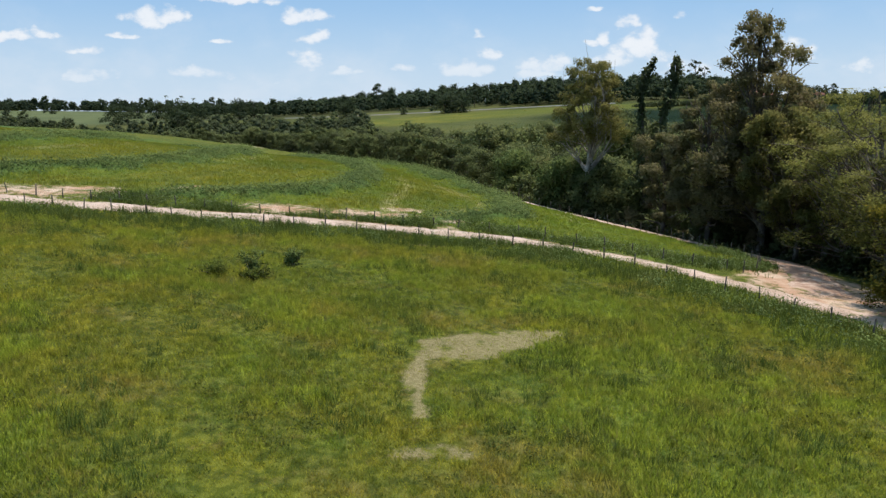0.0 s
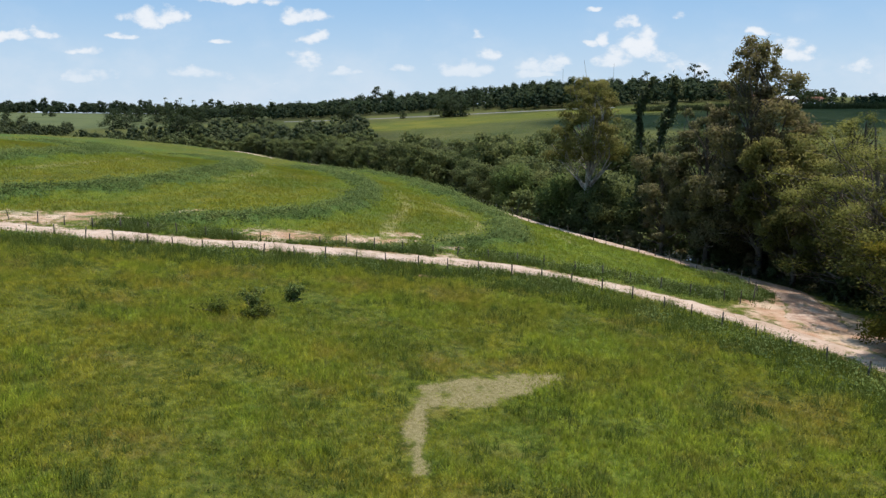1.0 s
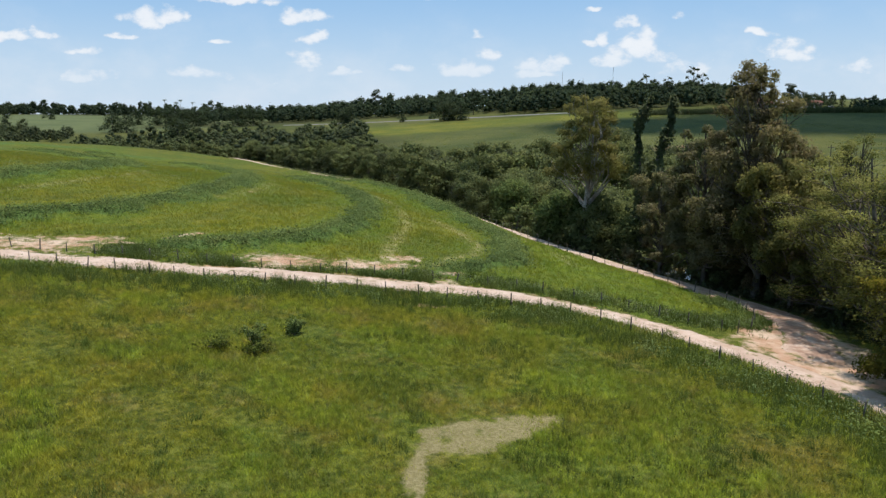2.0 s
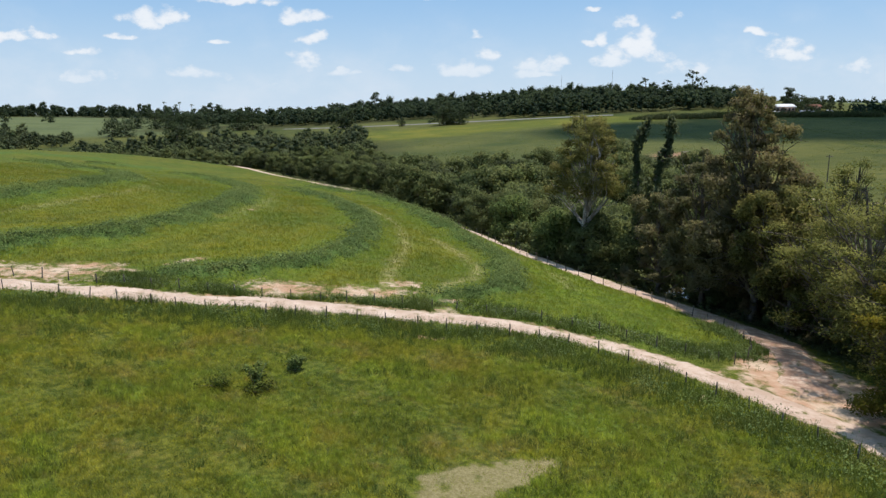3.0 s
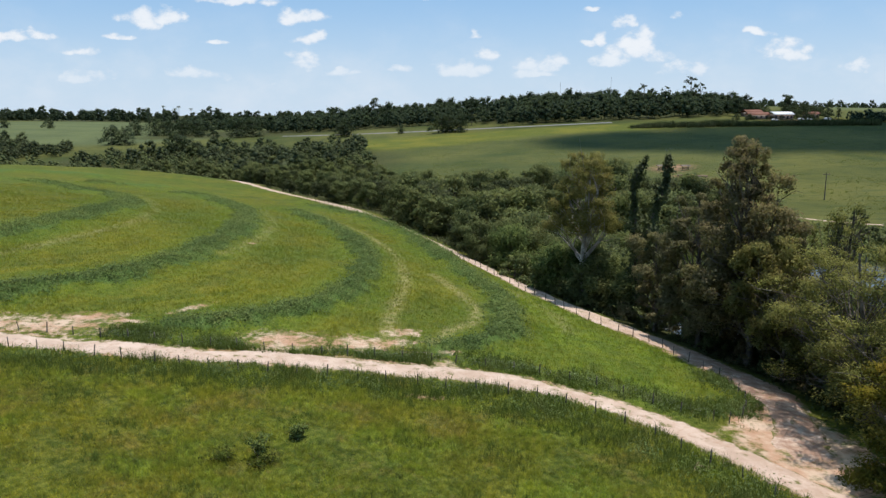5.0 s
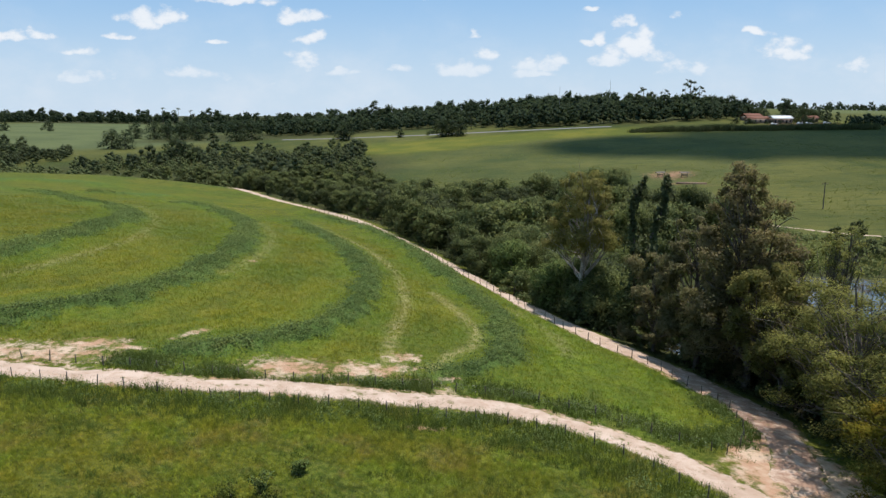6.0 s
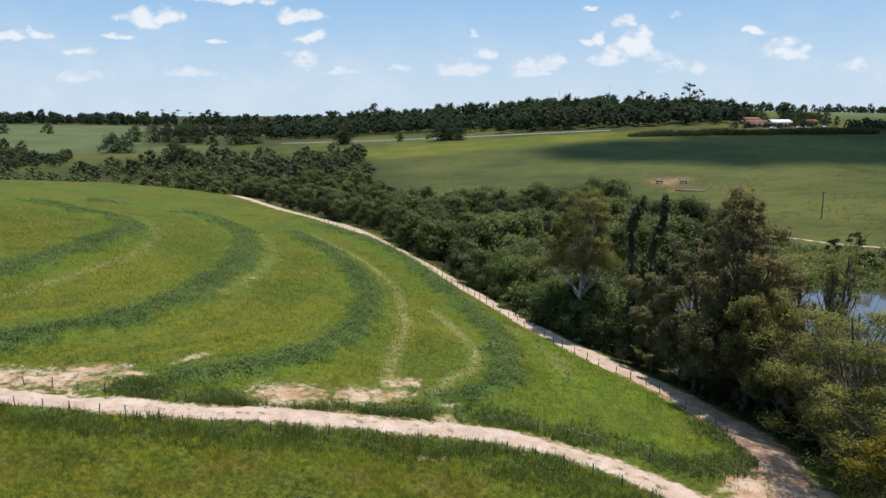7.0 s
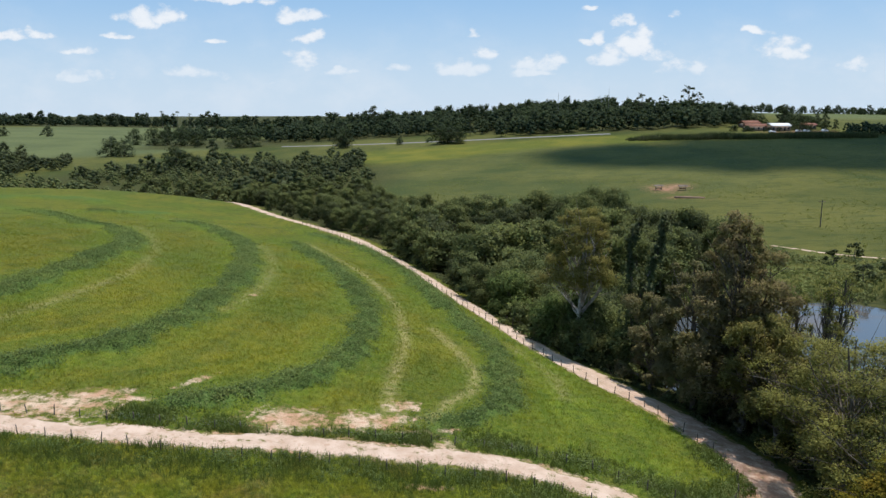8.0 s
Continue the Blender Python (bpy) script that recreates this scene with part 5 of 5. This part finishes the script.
wood("tree_belt", "dark belt of trees beyond the road", x, y, q.uniform(0.8, 1.2, len(x)), 380, 1.1, FAR_LEAF, 4)
x, y = fill(1500, [(40, 505), (120, 500), (205, 500), (225, 540), (210, 620), (60, 640), (30, 560)], 6.5, q)
wood("hill_wood", "dense dark wood on the low hill", x, y, q.uniform(0.9, 1.35, len(x)), 420, 1.05, FAR_LEAF, 5)
x, y = fill(900, [(-110, 690), (60, 640), (160, 660), (160, 740), (-100, 770)], 8.0, q)
wood("tree_belt", "tall dark trees on the skyline", x, y, q.uniform(1.1, 1.6, len(x)), 300, 1.3, FAR_LEAF, 6)
x, y = fill(1500, [(-800, 1070), (-400, 1060), (-60, 930), (-40, 1000), (-380, 1190), (-800, 1220)], 9.5, q)
wood("skyline_wood", "long dark wood along the horizon", x, y, q.uniform(0.7, 2.0, len(x)), 200, 1.6, FAR_LEAF, 7)
x, y = fill(300, [(330, 990), (800, 960), (800, 1040), (330, 1050)], 9.0, q)
wood("skyline_wood", "thin dark wood along the horizon beyond the farm", x, y, q.uniform(0.9, 1.3, len(x)), 120, 1.5, FAR_LEAF, 8)
x, y = fill(1500, [(244, 448), (320, 440), (330, 462), (250, 466)], 3.8, q)
wood("hedge", "tall dark hedge beside the far pasture", x, y, q.uniform(0.5, 0.7, len(x)), 170, 0.9, FAR_LEAF, 9)
x, y = fill(4000, [(112, 441), (170, 430), (250, 428), (250, 437), (170, 439), (114, 450)], 2.2, q)
x, y = np.repeat(x, 8) + q.normal(size=len(x) * 8) * 1.3, np.repeat(y, 8) + q.normal(size=len(x) * 8) * 1.1
tagged(put("cane_strip", mesh_of("cane_strip", *blades(x, y, 2.3 * ease(x, 108, 128) * (1 + 0.3 * wave(x, y, 9.0, 2.0)) + 0.9, 0.16, 12, q, 0.5), CANE)), "tall dull green cane edging the far pasture", "cane", kind="stuff")
for x, y, s, kind in ((-140, 401, 1.65, 1), (-133, 404, 1.2, 0), (-212, 489, 1.4, 1), (-202, 486, 1.15, 0), (-236, 588, 1.35, 0), (-219, 583, 1.6, 1), (-210, 586, 1.2, 0), (-196, 576, 1.5, 1), (-186, 580, 1.3, 0), (-141, 471, 1.15, 2), (-178, 560, 0.7, 0), (-62, 503, 1.2, 0),
                      (-146, 545, 1.7, 1), (-136, 548, 1.5, 0), (1, 487, 1.5, 1), (6, 489, 1.2, 0), (12, 484, 1.25, 0), (-360, 700, 1.0, 1), (-395, 690, 0.9, 0), (-26, 502, 0.6, 0)):
    far_tree(x, y, s, kind)
for i in range(26):
    far_tree(r.uniform(205, 262), r.uniform(500, 540), r.uniform(0.5, 0.85))
for x, y, s in ((190, 470, 0.26), (195, 471, 0.3), (203, 470.5, 0.24), (211, 469, 0.3), (229, 471, 0.45), (242, 474, 0.6), (245, 480, 0.8), (250, 476, 0.55), (240, 490, 0.9), (186, 476, 0.5), (226, 478, 0.75), (230, 476, 0.6), (222, 484, 0.9), (193, 474, 0.45), (207, 473, 0.35), (233, 474, 0.5)):
    far_tree(x, y, s)
for x, y, s in ((157, 588, 1.45), (174, 590, 1.3), (192, 585, 1.75), (200, 588, 1.3), (163, 592, 1.2)):
    far_tree(x, y, s, 3)
for x, y, s in ((228, 500, 1.35), (230, 503, 1.1), (-60, 690, 1.7)):
    far_tree(x, y, s, 2)


def palm(x, y, tall, seed):
    r = np.random.default_rng(seed)
    ob = thing("palm_tree", "distant tall palm on the skyline", "palm", "skyline palms", at=spot(x, y, 0.3))
    put("trunk", mesh_of("trunk", *tube([(0, 0, 0), (0.2, 0, tall * 0.5), (0.3, 0, tall)], [0.3, 0.22, 0.2], 6), BARK), ob)
    fronds = []
    for i in range(16):
        a, e = i * 2.4, r.uniform(-0.3, 0.9)
        s = np.linspace(0, 1, 6)
        out = 3.4 * s * math.cos(e * 0.6)
        z = tall + 3.0 * s * math.sin(e) - 2.2 * s ** 2
        line = np.stack([0.3 + out * math.cos(a), out * math.sin(a), z], -1)
        side = np.array([-math.sin(a), math.cos(a), 0]) * 0.45
        wide = np.sin(s * np.pi * 0.85 + 0.25)[:, None] * side
        v = np.vstack([line - wide, line + wide - (0, 0, 0.12)])
        fronds.append((v, np.array([(j, j + 1, j + 7, j + 6) for j in range(5)])))
    put("crown", mesh_of("crown", *join(fronds), FAR_LEAF), ob)
    return ob


for i, x in enumerate((-388, -369, -355, -347, -332)):
    palm(x, 1012 + 4 * (i % 3), 20 + 3 * (i % 2), 500 + i)

# ---- farm across the valley ----


def house(x, y, turn, wide, deep, eaves, ridge, roof_mat, label, bays):
    ob = thing("farmhouse", label, "house", "farm buildings", at=spot(x, y, 0.2), turn=turn)
    put("wall", mesh_of("wall", *box(wide, deep, eaves + 0.2), WALL), ob)
    w2, d2 = wide / 2 + 0.6, deep / 2 + 0.7
    e = eaves + 0.15
    v = np.array([(-w2, -d2, e), (w2, -d2, e), (w2, 0, ridge), (-w2, 0, ridge), (-w2, d2, e), (w2, d2, e), (-w2, -d2, e + 0.2), (w2, -d2, e + 0.2), (w2, 0, ridge + 0.2), (-w2, 0, ridge + 0.2), (-w2, d2, e + 0.2), (w2, d2, e + 0.2)])
    f = np.array([(0, 3, 2, 1), (3, 4, 5, 2), (6, 7, 8, 9), (9, 8, 11, 10), (0, 1, 7, 6), (4, 10, 11, 5), (0, 6, 9, 3), (3, 9, 10, 4), (1, 2, 8, 7), (2, 5, 11, 8)])
    put("roof", mesh_of("roof", v, f, roof_mat), ob)
    for i in range(bays):
        at = (-wide / 2 + (i + 0.5) * wide / bays, -deep / 2 - 0.03, 1.0 if i % 3 else 0.2)
        put("window" if i % 3 else "door", mesh_of("opening", *box(1.2, 0.12, 1.2 if i % 3 else 2.1, at), DARK), ob)
    return ob


house(213.5, 476, 0.05, 12, 8, 2.8, 4.6, SHEET, "long farm shed with a white sheet roof", 5)
house(200, 479, -0.1, 12, 7, 2.6, 4.2, TILE, "low farmhouse with a red tiled roof", 4)
house(205, 500, 0.2, 11, 7, 2.6, 4.4, TILE, "farm building with a red tiled roof behind the shed", 4)
house(236, 484, 0.1, 8, 6, 2.4, 3.8, TILE, "small outbuilding with a red tiled roof", 3)
house(-118, 900, 0.1, 16, 9, 3.2, 5.4, TILE, "distant red roofed building among trees", 4)


def car(x, y, turn, mat, label):
    ob = thing("car", label, "car", "parked cars", at=spot(x, y), turn=turn)
    prof = np.array([(-2.1, 0.35), (2.1, 0.35), (2.15, 0.75), (1.3, 0.95), (0.7, 1.45), (-1.2, 1.5), (-2.0, 0.95), (-2.15, 0.7)])
    n = len(prof)
    v = np.vstack([np.stack([prof[:, 0], np.full(n, s), prof[:, 1]], -1) for s in (-0.85, 0.85)])
    sides = np.array([(i, (i + 1) % n, n + (i + 1) % n, n + i) for i in range(n)])
    put("body", mesh_of("body", v, [sides, np.array([np.arange(n)[::-1], np.arange(n, 2 * n)])], mat), ob)
    for wx in (-1.35, 1.35):
        for wy in (-0.8, 0.8):
            put("wheel", mesh_of("wheel", *tube([(wx, wy - 0.1, 0.33), (wx, wy + 0.1, 0.33)], [0.33, 0.33], 10), DARK), ob)
    for s in (-0.87, 0.87):
        put("window", mesh_of("window", np.array([(-1.3, s, 1.0), (0.95, s, 1.0), (0.62, s, 1.38), (-1.1, s, 1.42)]), np.array([(0, 1, 2, 3)]), DARK), ob)
    return ob


CAR_WHITE = plain("white car paint", (0.7, 0.7, 0.7), 0.05, 1.0, 0.3)
for x, y, a in ((204, 462, 0.1), (221, 464, 0.2), (226, 464, -0.1), (238, 466, 0.2)):
    car(x, y, a, CAR_WHITE, "small white car parked by the farm")


def mast(name, x, y, tall, radius, label, arm=True, mat=POST):
    ob = thing(name, label, "pole", at=spot(x, y, 0.2))
    put("pole", mesh_of("pole", *tube([(0, 0, 0), (0, 0, tall)], [radius, radius * 0.7], 8), mat), ob)
    if arm:
        put("crossarm", mesh_of("crossarm", *box(1.8, 0.12, 0.14, (0, 0, tall - 0.6)), mat), ob)
        for s in (-0.75, 0.0, 0.75):
            put("insulator", mesh_of("insulator", *tube([(s, 0, tall - 0.46), (s, 0, tall - 0.2)], [0.06, 0.04], 6), TROUGH), ob)
    return ob


mast("utility_pole", 104.5, 202.5, 7.6, 0.16, "dark wooden utility pole standing in the pasture")
mast("radio_mast", 88, 560, 24, 0.12, "thin grey radio mast above the wood", False, STEEL)
mast("radio_mast", 125, 560, 26, 0.12, "thin grey radio mast above the wood", False, STEEL)


def trough(x, y, turn):
    ob = thing("feed_trough", "long dark cattle trough on bare red soil", "trough", at=spot(x, y, -0.02), turn=turn)
    put("floor", mesh_of("floor", *box(10, 0.9, 0.2), TROUGH), ob)
    for s in (-0.42, 0.42):
        put("side", mesh_of("side", *box(10, 0.08, 0.5, (0, s, 0.004)), TROUGH), ob)
    for s in (-4.96, 4.96):
        put("end", mesh_of("end", *box(0.08, 0.76, 0.48, (s, 0, 0.004)), TROUGH), ob)
    return ob


def shelter(x, y):
    ob = thing("salt_shelter", "small dark roofed cattle feeder on bare soil", "feeder", "cattle feeders", at=spot(x, y))
    for sx in (-1.1, 1.1):
        put("post", mesh_of("post", *box(0.14, 0.14, 1.7, (sx, 0, -0.1)), POST), ob)
    put("roof", mesh_of("roof", np.array([(-1.7, -1.0, 1.5), (1.7, -1.0, 1.5), (1.7, 0, 2.0), (-1.7, 0, 2.0), (-1.7, 1.0, 1.5), (1.7, 1.0, 1.5)]), np.array([(0, 1, 2, 3), (3, 2, 5, 4)]), POST), ob)
    put("tray", mesh_of("tray", *box(2.2, 0.7, 0.35, (0, 0, 0.6)), POST), ob)
    return ob


trough(86.5, 257.0, -0.28)
shelter(81.5, 277)
shelter(89.5, 274)

# pond-side bushes and shrubs in the pasture
for x, y, h, w2 in ((93.5, 165, 4.0, 2.0), (86.0, 160, 3.6, 1.6), (85.0, 146, 3.6, 2.8), (93, 150, 3.0, 2.4), (74, 168, 3.0, 2.2), (70, 178, 2.6, 2.4)):
    tree("pond_bush", "rounded dark bush between pond and pasture", "bush", "pond-side bushes", h, w2, 6, 700, 0.34, 0.2, FOREST_DARK, BARK, int(600 + x + y), spot(x, y), 9)

# ---- the cloud whose shadow lies on the far pasture ----


def cloud(x, y, z, puffs, seed):
    r = np.random.default_rng(seed)
    bm = bmesh.new()
    for px, py, rx, ry in puffs:
        for _ in range(4):
            c = Vector((px + r.normal() * rx * 0.3, py + r.normal() * ry * 0.3, r.uniform(-5, 18)))
            m = Matrix.LocRotScale(c, None, Vector((rx * r.uniform(0.6, 0.9), ry * r.uniform(0.6, 0.9), 22)))
            bmesh.ops.create_icosphere(bm, subdivisions=2, radius=1.0, matrix=m)
    for v in bm.verts:
        v.co += Vector(noise.noise_vector(v.co * 0.05)) * 9
    me = bpy.data.meshes.new("cloud")
    bm.to_mesh(me)
    bm.free()
    me.materials.append(CLOUD)
    ob = put("cloud", me)
    ob.location = (x, y, z)
    return tagged(ob, "white cumulus cloud high over the pasture", "cloud", kind="structure")


HIGH = 3000.0
puffs = [(-100, 2, 52, 46), (-45, 4, 66, 66), (20, 4, 84, 84), (100, 6, 96, 86), (190, 12, 96, 90), (280, 18, 96, 94), (-20, -96, 26, 9)]
q = np.random.default_rng(15)
for i in range(120):
    px, py = q.uniform(-190, 330), q.uniform(-70, 140)
    edge = math.hypot((px - 90) / 225, (py - 4 - 0.04 * px) / 82)
    if 0.75 < edge < 1.0 + 0.14 * q.uniform(0, 1):
        puffs.append((px, py, q.uniform(6, 16), q.uniform(4, 8)))
cloud(220 + HIGH * TO_SUN.x / TO_SUN.z, 366 + HIGH * TO_SUN.y / TO_SUN.z, HIGH, puffs, 9)
